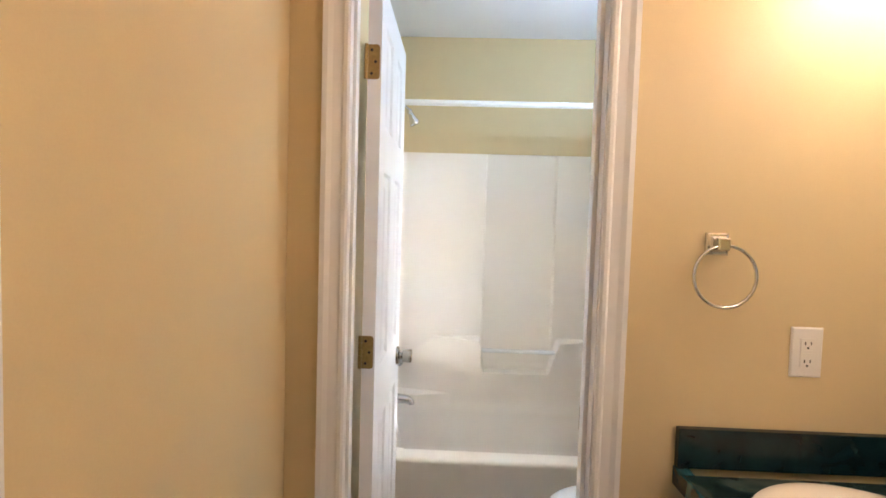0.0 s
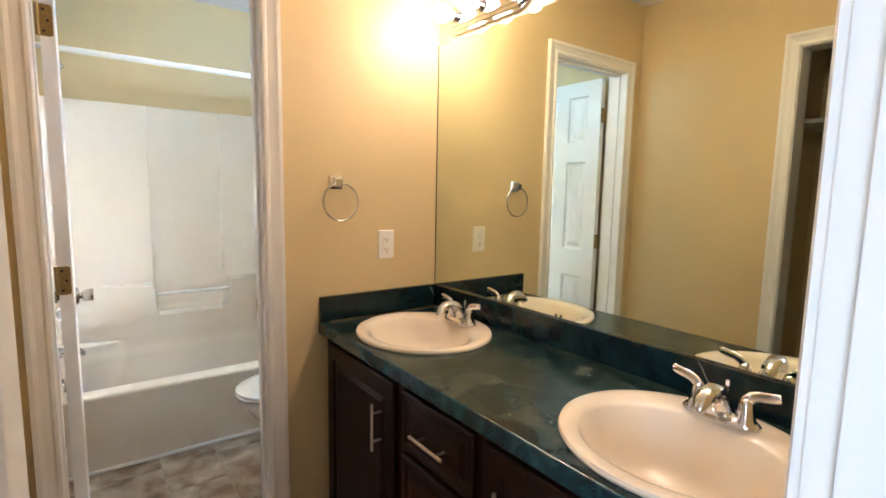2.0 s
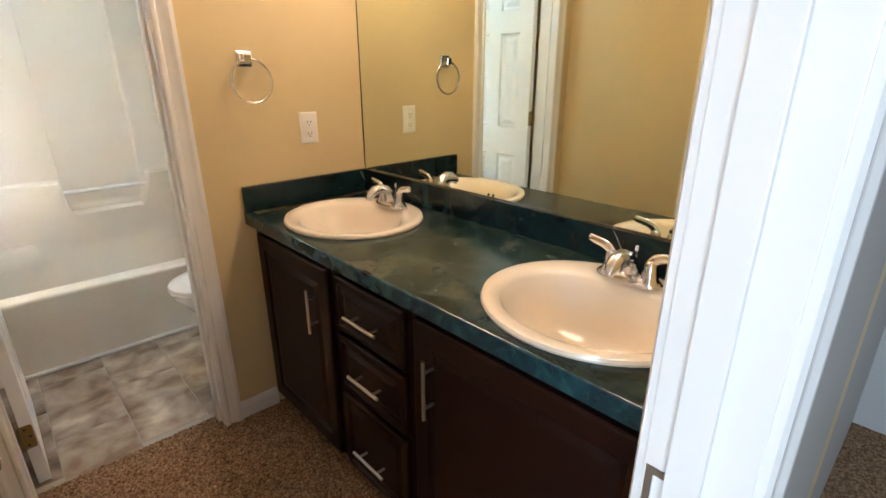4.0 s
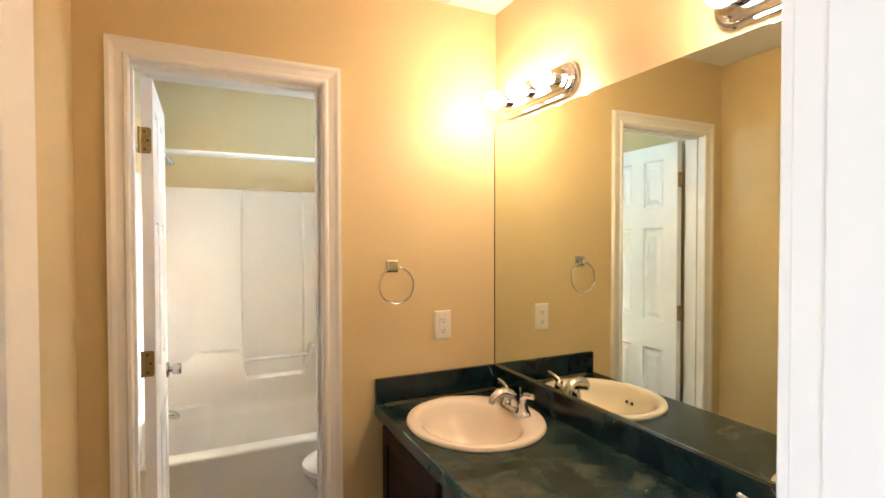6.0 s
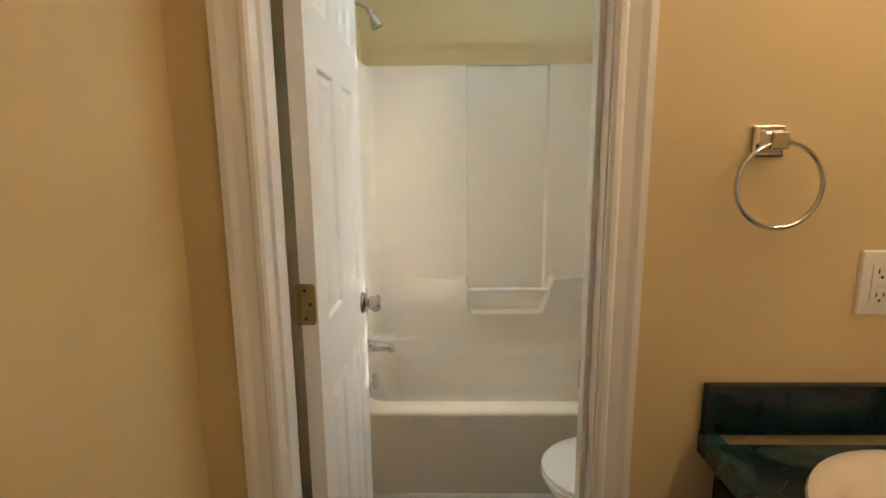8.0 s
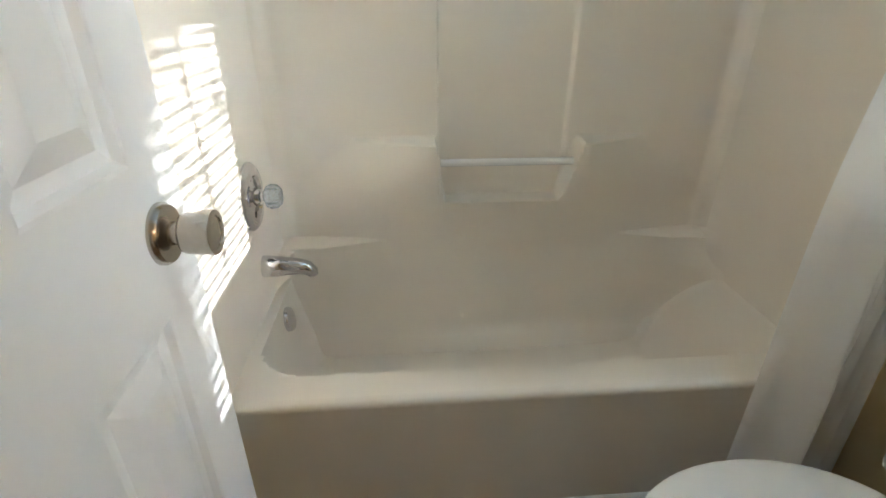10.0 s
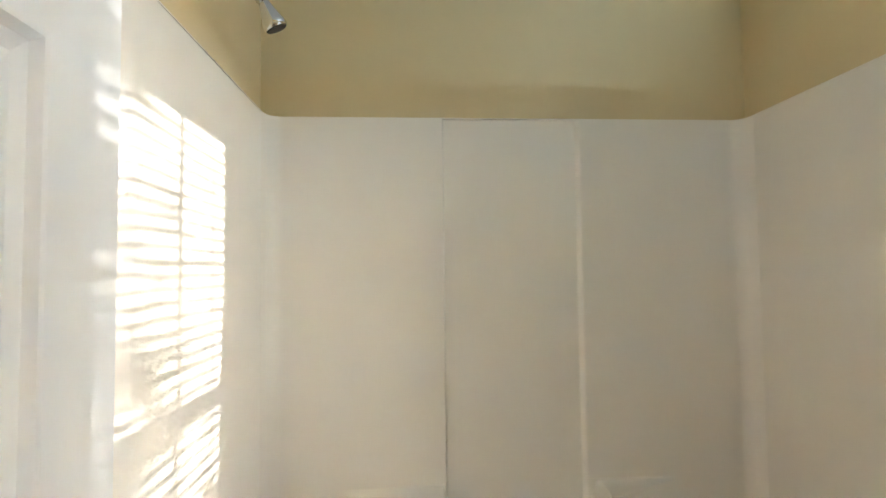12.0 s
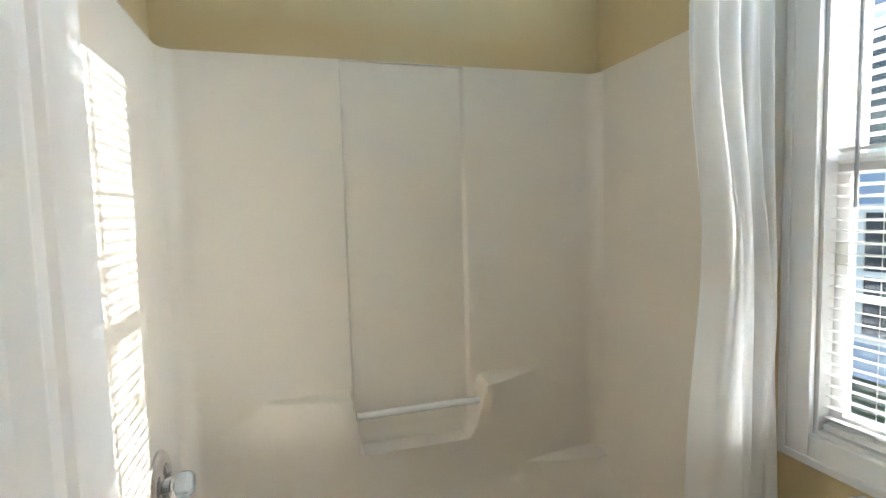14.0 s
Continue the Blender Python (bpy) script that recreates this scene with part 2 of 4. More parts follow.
H = 2.44
XL, XR = -0.20, 1.283           # side walls of the vanity room
TL, TR, TB = -0.155, 1.262, 1.615  # side and back walls of the bath room
YE = -1.613                     # inner face of the entry wall


# ---- setting ----
def wall(name, *boxes, material=WALL):
    bm = bmesh.new()
    for b in boxes:
        bx(bm, *b)
    return part(name, bm, material, kind="structure")


wall("wall_partition", (-0.31, -0.073, 0, 0.11, 0, H), (0.557, 1.40, 0, 0.11, 0, H), (-0.073, 0.557, 0, 0.11, 2.056, H))
wall("wall_left", (-0.31, XL, -0.805, 0, 0, H), (-0.31, XL, YE, -1.415, 0, H), (-0.31, XL, -1.415, -0.805, 2.056, H))
wall("wall_mirror_side", (XR, 1.40, -1.71, 0, 0, H))
wall("wall_bath_left", (-0.31, TL, 0.11, 1.72, 0, H))
wall("wall_bath_back", (TL, 1.40, TB, 1.72, 0, H))
wall("wall_bath_window", (TR, 1.346, 0.11, 0.150, 0, H), (TR, 1.346, 0.826, TB, 0, H), (TR, 1.346, 0.150, 0.826, 0, 0.83), (TR, 1.346, 0.150, 0.826, 1.985, H))
wall("wall_entry", (-0.31, -0.101, -1.66, YE, 0, H), (0.546, XR, -1.66, YE, 0, H), (-0.101, 0.546, -1.66, YE, 2.056, H))
wall("wall_bedroom_front", (-2.4, -0.101, -1.71, -1.66, 0, H), (0.546, 2.4, -1.71, -1.66, 0, H), (-0.101, 0.546, -1.71, -1.66, 2.056, H), material=GREYWALL)
wall("wall_bedroom_back", (-2.4, 2.4, -4.95, -4.85, 0, H), material=GREYWALL)
wall("wall_bedroom_left", (-2.5, -2.4, -4.95, -3.85, 0, H), (-2.5, -2.4, -2.05, -1.66, 0, H), (-2.5, -2.4, -3.85, -2.05, 0, 0.8), (-2.5, -2.4, -3.85, -2.05, 2.1, H), material=GREYWALL)
wall("wall_bedroom_right", (2.4, 2.5, -4.95, -1.66, 0, H), material=GREYWALL)
wall("wall_closet", (-0.95, -0.90, -1.55, -0.65, 0, H), (-0.90, -0.31, -0.70, -0.65, 0, H), (-0.90, -0.31, -1.55, -1.50, 0, H))
part("ceiling", bx(box(-2.5, 2.5, -4.95, -1.66, H, H + 0.1), -0.95, 1.40, -1.66, 1.72, H, H + 0.1), CEIL, kind="structure")
part("floor", bx(box(-2.5, 2.5, -4.95, -1.66, -0.1, -0.004), -0.95, 1.40, -1.66, 0.085, -0.1, -0.004), CARPET, kind="structure")
bath_floor = part("floor_bath", box(-0.31, 1.40, 0.085, 1.72, -0.1, -0.003), GROUT, kind="structure")


def carpet_pile():
    """The looped pile between the doors, as low uneven tufts."""
    bm = bmesh.new()
    def f(u, v):
        x, y = -0.19 + u * 0.97, -1.55 + v * 1.633
        q = noise.noise((x * 140, y * 140, 3.0)) * 0.0045 + noise.noise((x * 60, y * 60, 9.0)) * 0.003
        return (x, y, 0.003 + q)
    sheet(bm, f, 260, 420)
    return part("carpet", bm, CARPET, label="", smooth=True, kind="structure")


carpet_pile()

CASE = ((0, 0.010), (0.006, 0.014), (0.014, 0.014), (0.020, 0.009), (0.040, 0.013), (0.052, 0.018), (0.064, 0.018), (0.066, 0.0))


def casing(name, x0, x1, top, y, out, parent=None, swap=False):
    """Moulded trim round three sides of a door: inner edges x0, x1, its wall at y, standing out towards out. swap: the door lies in a wall along y."""
    def pt(a, b, c):
        return (b, a, c) if swap else (a, b, c)
    boss = parent or thing(name, pt((x0 + x1) / 2, y, 0), kind="structure")
    for side in ("left", "right", "head"):
        bm, rings = bmesh.new(), []
        ends = ((0, 0), (1, 1)) if side == "head" else ((0, 0), (0, 1)) if side == "left" else ((1, 0), (1, 1))
        for e, zt in ends:
            ring = []
            for w, d in CASE + ((0.066, -0.001), (0, -0.001)):
                d = max(d, 0.0) if d >= 0 else d
                if side == "head":
                    ring.append(pt((x1 + w) if e else (x0 - w), y + out * d, top + w))
                else:
                    ring.append(pt((x1 + w) if e else (x0 - w), y + out * d, (top + w) if zt else 0.0))
            rings.append(ring)
        skin(bm, rings)
        part("trim", bm, WHITE, boss)
    return boss


def jamb(name, x0, x1, top, y0, y1, stop, swap=False):
    def bb(bm, a0, a1, b0, b1, c0, c1):
        return bx(bm, b0, b1, a0, a1, c0, c1, 0.0015) if swap else bx(bm, a0, a1, b0, b1, c0, c1, 0.0015)
    boss = thing(name, ((y0 + y1) / 2, (x0 + x1) / 2, 0) if swap else ((x0 + x1) / 2, (y0 + y1) / 2, 0), kind="structure")
    part("side_jamb", bb(bmesh.new(), x0 - 0.016, x0, y0, y1, 0, top + 0.016), WHITE, boss)
    part("side_jamb", bb(bmesh.new(), x1, x1 + 0.016, y0, y1, 0, top + 0.016), WHITE, boss)
    part("head_jamb", bb(bmesh.new(), x0, x1, y0, y1, top, top + 0.016), WHITE, boss)
    if stop:
        s0, s1 = stop
        part("door_stop", bb(bmesh.new(), x0, x0 + 0.009, s0, s1, 0, top), WHITE, boss)
        part("door_stop", bb(bmesh.new(), x1 - 0.011, x1, s0, s1, 0, top), WHITE, boss)
        part("door_stop", bb(bmesh.new(), x0 + 0.009, x1 - 0.011, s0, s1, top - 0.011, top), WHITE, boss)
    return boss


DL, DR, DT = -0.057, 0.541, 2.040
bath_jamb = jamb("trim_jamb_bath", DL, DR, DT, -0.0015, 0.1115, (0.036, 0.070))
casing("trim_casing_bath", DL + 0.004, DR + 0.003, DT + 0.003, 0.0, -1)
casing("trim_casing_bath_inner", DL - 0.003, DR + 0.003, DT + 0.003, 0.11, 1)
EL, ER = -0.085, 0.530
entry_jamb = jamb("trim_jamb_entry", EL, ER, DT, -1.7115, YE + 0.0015, (-1.672, -1.638))
casing("trim_casing_entry", EL - 0.003, ER + 0.003, DT + 0.003, YE, 1)
casing("trim_casing_bedroom", EL - 0.003, ER + 0.003, DT + 0.003, -1.71, -1)
jamb("trim_jamb_closet", -1.40, -0.82, DT, -0.311, XL + 0.0015, None, swap=True)
casing("trim_casing_closet", -1.403, -0.817, DT + 0.003, XL, 1, swap=True)
closet_shelf = part("closet_shelf", box(-0.90, -0.42, -1.50, -0.70, 1.72, 1.74, 0.002), WHITE, label="plain white shelf inside the dark closet", category="shelf")


def baseboard(name, x0, x1, y0, y1, face):
    bm = bmesh.new()
    prof = ((0, 0.0), (0.012, 0.0), (0.012, 0.055), (0.008, 0.068), (0.004, 0.076), (0, 0.078))
    ring = lambda s: [((x0, x1)[s] + (face[0] * d), (y0, y1)[s] + face[1] * d, z) for d, z in prof]
    skin(bm, [ring(0), ring(1)])
    return part(name, bm, WHITE, kind="structure")


baseboard("baseboard_partition", 0.610, 0.768, -0.0005, -0.0005, (0, -1))
baseboard("baseboard_partition_left", XL, -0.121, -0.0005, -0.0005, (0, -1))
baseboard("baseboard_left", XL + 0.0005, XL + 0.0005, -0.73, -0.014, (1, 0))
baseboard("baseboard_bath", 0.610, TR, 0.1105, 0.1105, (0, 1))
baseboard("baseboard_bath_right", TR - 0.0005, TR - 0.0005, 0.123, 0.925, (-1, 0))


# ---- doors ----
def knob_set(parent, m, side):
    """A rose and a flared cylindrical knob on the face that looks along the local axis side * y of the pose m."""
    a = m @ Matrix.Rotation(radians(-90 * side), 4, "X")
    rose = part("knob_rose", lathe(bmesh.new(), [(0.034, 0), (0.034, 0.004), (0.031, 0.009), (0.024, 0.011), (0.013, 0.012), (0.012, 0.026), (0.014, 0.028)], a), NICKEL, parent, "satin nickel round rose", True)
    part("knob", lathe(bmesh.new(), [(0.014, 0.020), (0.021, 0.023), (0.0225, 0.026), (0.025, 0.053), (0.0245, 0.056), (0.018, 0.057), (0.017, 0.0555), (0.005, 0.0555)], a), NICKEL, rose, "brushed nickel flared knob", True)


def six_panel_door(name, m, w, h, label, t=0.035, knob_u=None, hinges=(), hand=1, rails=(0.775, 0.985, 1.600, 1.700)):
    """A moulded six-panel door. The pose m has its corner: u along local x, thickness along local y from 0 to t, z up."""
    door = tagged(new(name), label, "door", kind="structure")
    door.matrix_basis = Matrix.Translation(m.translation)
    s, mid = 0.090, 0.088
    pw = (w - 2 * s - mid) / 2
    us = (0, s, s + pw, s + pw + mid, w - s, w)
    zs = (0, 0.20, *rails, h - 0.085, h)
    bm = bmesh.new()
    for face, sgn in ((0.0, 1), (t, -1)):
        for i in range(5):
            for j in range(7):
                if i in (1, 3) and j in (1, 3, 5):
                    continue
                bm.faces.new([bm.verts.new(m @ Vector((u, face, z))) for u, z in ((us[i], zs[j]), (us[i + 1], zs[j]), (us[i + 1], zs[j + 1]), (us[i], zs[j + 1]))])
    skin(bm, [[m @ Vector((u, y, z)) for u, z in ((0, 0), (w, 0), (w, h), (0, h))] for y in (0, t)], cap=(False, False))
    bmesh.ops.remove_doubles(bm, verts=bm.verts, dist=0.0005)
    slab = part("slab", bm, WHITE, door)
    steps = ((0, 0), (0.004, 0.001), (0.010, 0.0085), (0.024, 0.0105), (0.046, 0.003), (0.050, 0.002))
    for i in (1, 3):
        for j in (1, 3, 5):
            bm = bmesh.new()
            for face, sgn in ((0.0, 1), (t, -1)):
                rect_rings(bm, lambda u, z, d: m @ Vector((u, face + sgn * d, z)), us[i], us[i + 1], zs[j], zs[j + 1], steps)
            part("panel", bm, WHITE, slab)
    if knob_u:
        knob_set(door, m @ Matrix.Translation((knob_u, 0, 0.900)), -1)
        knob_set(door, m @ Matrix.Translation((knob_u, t, 0.900)), 1)
        part("latch_plate", transformed(bx(bmesh.new(), w - 0.0005, w + 0.001, t / 2 - 0.0125, t / 2 + 0.0125, 0.870, 0.930), m), NICKEL, door)
    for z in hinges:
        hinge(door, m, t, z, hand)
    return door


def transformed(bm, m):
    bmesh.ops.transform(bm, matrix=m, verts=bm.verts)
    return bm


def hinge(parent, m, t, z, hand):
    """A butt hinge on the edge u = 0: leaf with rounded corners and screws, and a knuckled barrel on the face y = t * hand."""
    bm = bmesh.new()
    yb = t if hand > 0 else 0.0
    ya = yb - hand * 0.031
    pts = [(yb, z - 0.044), (ya + hand * 0.008, z - 0.044), (ya + hand * 0.002, z - 0.042), (ya, z - 0.036), (ya, z + 0.036), (ya + hand * 0.002, z + 0.042), (ya + hand * 0.008, z + 0.044), (yb, z + 0.044)]
    skin(bm, [[m @ Vector((u, y, zz)) for y, zz in pts] for u in (-0.0022, 0.0003)])
    leaf = part("hinge", bm, BRASS, parent, "antique brass butt hinge")
    bm = bmesh.new()
    for k in range(5):
        lathe(bm, [(0.0045, z - 0.044 + k * 0.0178), (0.0055, z - 0.0435 + k * 0.0178), (0.0055, z - 0.0272 + k * 0.0178), (0.0045, z - 0.0267 + k * 0.0178)], m @ Matrix.Translation((-0.003, yb + hand * 0.004, 0)), 10)
    part("hinge_barrel", bm, BRASS, leaf, smooth=True)
    bm = bmesh.new()
    for dy, dz in ((0.010, 0.030), (0.020, 0.0), (0.010, -0.030)):
        lathe(bm, [(0.004, 0), (0.0035, 0.001), (0.001, 0.0006)], m @ Matrix.Translation((-0.0022, yb - hand * dy, z + dz)) @ Matrix.Rotation(radians(-90), 4, "Y"), 10)
    part("hinge_screw", bm, BLACK, leaf)


# bath door, swung open into the bath room; the face towards the opening is local y = 0
turn = radians(90.4)
bath_door = six_panel_door("door_1", Matrix.Translation((-0.003, 0.124, 0.012)) @ Matrix.Rotation(turn, 4, "Z"), 0.575, 2.018,
                           "white six-panel door standing open, nickel knob, brass hinges", knob_u=0.510, hinges=(0.19, 1.045, 1.805), hand=1, rails=(0.815, 0.980, 1.535, 1.650))
# entry door, swung open into the vanity room in front of the closet
entry_door = six_panel_door("door_2", Matrix.Translation((0.006 + EL, -1.604, 0.014)) @ Matrix.Rotation(radians(86.2), 4, "Z"), 0.605, 2.016,
                            "white six-panel entry door standing open before the closet", knob_u=0.545, hinges=(0.19, 1.01, 1.83), hand=1)
plate = bmesh.new()
rect_rings(plate, lambda u, w, d: (ER - 0.0005 - d, YE - 0.002 - u, 0.880 + w), 0.0, 0.034, 0.0, 0.062, ((0, 0), (0.001, 0.0016), (0.009, 0.0016), (0.0095, -0.001)))
part("strike_plate", plate, CHROME, entry_jamb, "chrome strike plate let into the jamb")
plate = bmesh.new()
rect_rings(plate, lambda u, w, d: (DR - 0.0005 - d, 0.076 + u, 0.880 + w), 0.0, 0.034, 0.0, 0.062, ((0, 0), (0.001, 0.0016), (0.009, 0.0016), (0.0095, -0.004)))
part("strike_plate", plate, BRASS, bath_jamb, "antique brass strike plate")


# ---- vanity room ----
VX, CZ = 0.737, 0.848           # front edge and top of the worktop
SINKS = (-0.336, -1.278)
SX = 0.994


def worktop():
    top = thing("worktop", (1.0, -0.8, CZ), "dark green marble-look laminate vanity worktop with backsplashes", "countertop")
    bm = bmesh.new()
    xb, ye = XR - 0.001, YE + 0.002
    cuts = []
    for yc in SINKS:
        y0, y1 = yc - 0.285, min(yc + 0.285, -0.001)
        cuts.append((y0, y1))
        n = 72
        ring, edge = [], []
        corners = [math.atan2(y - yc, x - SX) for x in (VX + 0.004, xb) for y in (y0, y1)]
        angs = sorted([k * math.tau / n - math.pi for k in range(n)] + corners)
        for a in angs:
            c, s = math.cos(a), math.sin(a)
            ring.append(bm.verts.new((SX + c * 0.205, yc + s * 0.240, CZ)))
            reach = min(((xb - SX) / c if c > 1e-9 else (VX + 0.004 - SX) / c if c < -1e-9 else 9), ((y1 - yc) / s if s > 1e-9 else (y0 - yc) / s if s < -1e-9 else 9))
            edge.append(bm.verts.new((SX + c * reach, yc + s * reach, CZ)))
        for i in range(len(angs)):
            j = (i + 1) % len(angs)
            bm.faces.new((ring[i], ring[j], edge[j], edge[i]))
    for y0, y1 in ((cuts[1][1], cuts[0][0]), (ye, cuts[1][0])):
        bm.faces.new([bm.verts.new(p) for p in ((VX + 0.004, y0, CZ), (xb, y0, CZ), (xb, y1, CZ), (VX + 0.004, y1, CZ))])
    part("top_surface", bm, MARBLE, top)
    bm = bmesh.new()
    prof = ((VX + 0.0045, CZ - 0.0002), (VX + 0.0015, CZ - 0.001), (VX, CZ - 0.004), (VX, CZ - 0.044), (VX + 0.004, CZ - 0.046), (VX + 0.03, CZ - 0.046), (VX + 0.03, CZ - 0.0006))
    skin(bm, [[(x, y, z) for x, z in prof] for y in (ye, -0.001)])
    part("front_edge", bm, EDGE, top, "teal-green rolled front edge")
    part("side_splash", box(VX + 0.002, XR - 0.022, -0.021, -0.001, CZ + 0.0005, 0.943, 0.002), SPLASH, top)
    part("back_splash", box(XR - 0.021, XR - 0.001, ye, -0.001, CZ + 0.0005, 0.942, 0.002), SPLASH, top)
    return top


top_unit = worktop()


def stroke(pts, width):
    """A thin pale streak of the stone pattern, standing a hair proud."""
    bm = bmesh.new()
    tube(bm, pts, [width * 0.3] + [width] * (len(pts) - 2) + [width * 0.3], 6)
    return bm


VEIN = mat("pale_vein", (0.22, 0.27, 0.25), 0.36, var=0.2, scale=60)
bs = XR - 0.0212
part("pale_vein", stroke([(bs, -1.170, 0.940), (bs, -1.184, 0.922), (bs, -1.193, 0.905), (bs, -1.212, 0.878), (bs, -1.224, 0.856)], 0.0014), VEIN, top_unit)
part("pale_vein", stroke([(1.236, -0.0212, 0.941), (1.245, -0.0212, 0.925), (1.250, -0.0212, 0.912), (1.261, -0.0212, 0.893)], 0.0013), VEIN, top_unit)
for fx, fy, fl in ((1.151, -0.934, 0.006), (0.795, -0.986, 0.005), (1.06, -0.78, 0.004)):
    part("pale_vein", stroke([(fx - fl, fy, CZ), (fx, fy + 0.001, CZ), (fx + fl, fy + 0.003, CZ)], 0.0012), VEIN, top_unit)


def oval(a, b, z, dx, yc, n=56, front=1.0):
    return [(SX + dx + a * math.cos(k) * (front if math.cos(k) < 0 else 1), yc + b * math.sin(k), z) for k in (i * math.tau / n for i in range(n))]


def sink(yc):
    s = thing("sink", (SX, yc, CZ), "oval bisque drop-in sink set in the green worktop", "sink", "vanity sinks")
    bm = bmesh.new()
    z = CZ
    skin(bm, [oval(0.234, 0.252, z + 0.0005, 0, yc), oval(0.236, 0.254, z + 0.006, 0, yc), oval(0.233, 0.251, z + 0.0125, 0, yc), oval(0.223, 0.241, z + 0.0155, 0, yc),
              oval(0.200, 0.228, z + 0.014, -0.008, yc), oval(0.176, 0.214, z + 0.009, -0.020, yc), oval(0.162, 0.203, z - 0.002, -0.020, yc), oval(0.150, 0.196, z - 0.030, -0.020, yc),
              oval(0.128, 0.172, z - 0.070, -0.018, yc), oval(0.100, 0.135, z - 0.108, -0.012, yc), oval(0.062, 0.080, z - 0.130, -0.005, yc), oval(0.028, 0.030, z - 0.138, 0, yc)],
         cap=(False, True))
    part("basin", bm, BISQUE, s, smooth=True)
    part("drain", lathe(bmesh.new(), [(0.024, 0), (0.023, 0.003), (0.017, 0.003), (0.016, -0.001), (0.011, 0.001), (0.010, 0.006), (0.003, 0.008)], Matrix.Translation((SX, yc, z - 0.1395))), CHROME, s, "chrome drain with stopper", True)
    bm = bmesh.new()
    for dy in (-0.014, 0.014):
        lathe(bm, [(0.0072, 0), (0.0065, 0.002), (0.004, 0.0026)], along((SX - 0.158, yc + dy, z - 0.040), (1, 0, 0.25)), 10)
    part("overflow_hole", bm, BLACK, s)


def faucet(yc):
    x, z = SX + 0.164, CZ + 0.014
    f = thing("faucet", (x, yc, z), "chrome two-handle centerset faucet with curved levers on the sink deck", "faucet", "vanity faucets")
    bm = bmesh.new()
    rings = []
    for a, b, h in ((0.030, 0.083, 0.0), (0.030, 0.083, 0.006), (0.026, 0.078, 0.012), (0.020, 0.066, 0.017), (0.012, 0.045, 0.020)):
        rings.append([(x + a * math.copysign(abs(math.cos(k)) ** 0.8, math.cos(k)), yc + b * math.copysign(abs(math.sin(k)) ** 0.8, math.sin(k)), z + h) for k in (i * math.tau / 36 for i in range(36))])
    skin(bm, rings)
    part("base_plate", bm, CHROME, f, smooth=True)
    # stubby spout: a leaning neck that swells into a rounded, drooping nose
    bm = bmesh.new()
    pts = [(x + 0.006, yc, z + 0.010), (x + 0.004, yc, z + 0.030), (x - 0.006, yc, z + 0.050), (x - 0.024, yc, z + 0.066), (x - 0.048, yc, z + 0.073), (x - 0.070, yc, z + 0.069), (x - 0.088, yc, z + 0.057), (x - 0.097, yc, z + 0.044)]
    tube(bm, pts, [0.028, 0.023, 0.019, 0.0185, 0.0195, 0.0195, 0.0175, 0.0135], 20, 0.86)
    part("spout", bm, CHROME, f, smooth=True)
    part("aerator", lathe(bmesh.new(), [(0.0105, 0), (0.0105, 0.010), (0.009, 0.012), (0.007, 0.010)], along((x - 0.095, yc, z + 0.047), (-0.45, 0, -0.9)), 16), CHROME, f, smooth=True)
    part("lift_rod", tube(bmesh.new(), [(x + 0.024, yc, z + 0.012), (x + 0.024, yc, z + 0.066), (x + 0.024, yc, z + 0.070), (x + 0.024, yc, z + 0.080)], [0.0028, 0.0028, 0.0060, 0.0045], 10), CHROME, f, smooth=True)
    for sg in (-1, 1):
        hy = yc + sg * 0.051
        body = part("handle", lathe(bmesh.new(), [(0.0250, 0.006), (0.0240, 0.013), (0.0200, 0.017), (0.0175, 0.030), (0.0155, 0.044), (0.0125, 0.056), (0.0065, 0.062), (0.002, 0.063)], Matrix.Translation((x, hy, z))), CHROME, f, smooth=True)
        # lever: sweeps up out of the handle and flattens into a paddle pointing outwards
        bm = bmesh.new()
        tube(bm, [(x, hy - sg * 0.006, z + 0.040), (x, hy + sg * 0.000, z + 0.057), (x, hy + sg * 0.010, z + 0.068), (x, hy + sg * 0.024, z + 0.074), (x, hy + sg * 0.042, z + 0.077), (x, hy + sg * 0.060, z + 0.081), (x, hy + sg * 0.064, z + 0.082)],
             [0.0120, 0.0125, 0.0120, 0.0112, 0.0108, 0.0100, 0.0070], 16, 0.55)
        part("lever", bm, CHROME, body, smooth=True)


for yc in SINKS:
    sink(yc)
    faucet(yc)

CX = 0.772                      # face of the cabinet bodies


def bar_handle(parent, p0, p1):
    """A square bar pull on two posts, standing out from the front towards -x."""
    p0, p1 = Vector(p0), Vector(p1)
    d = (p1 - p0)
    bm = bmesh.new()
    tube(bm, [p0 + Vector((-0.030, 0, 0)), p1 + Vector((-0.030, 0, 0))], 0.0050, 8)
    for k in (0.2, 0.8):
        tube(bm, [p0 + d * k + Vector((0.001, 0, 0)), p0 + d * k + Vector((-0.030, 0, 0))], 0.0042, 8)
    part("handle", bm, NICKEL_BAR, parent, "brushed nickel bar pull")


NICKEL_BAR = mat("brushed_bar", (0.74, 0.71, 0.66), 0.30, 1.0, var=0.03, scale=40)


def front(name, parent, y0, y1, z0, z1, frame_w):
    bm = bmesh.new()
    at = lambda u, w, d: (CX - 0.020 + d, u, w)
    rect_rings(bm, at, y0, y1, z0, z1, ((0, 0.0195), (0, 0.005), (0.004, 0.001), (0.008, 0), (frame_w, 0), (frame_w + 0.005, 0.007), (frame_w + 0.014, 0.008), (frame_w + 0.032, 0.002), (frame_w + 0.036, 0.0015)))
    return part(name, bm, ESPRESSO, parent)


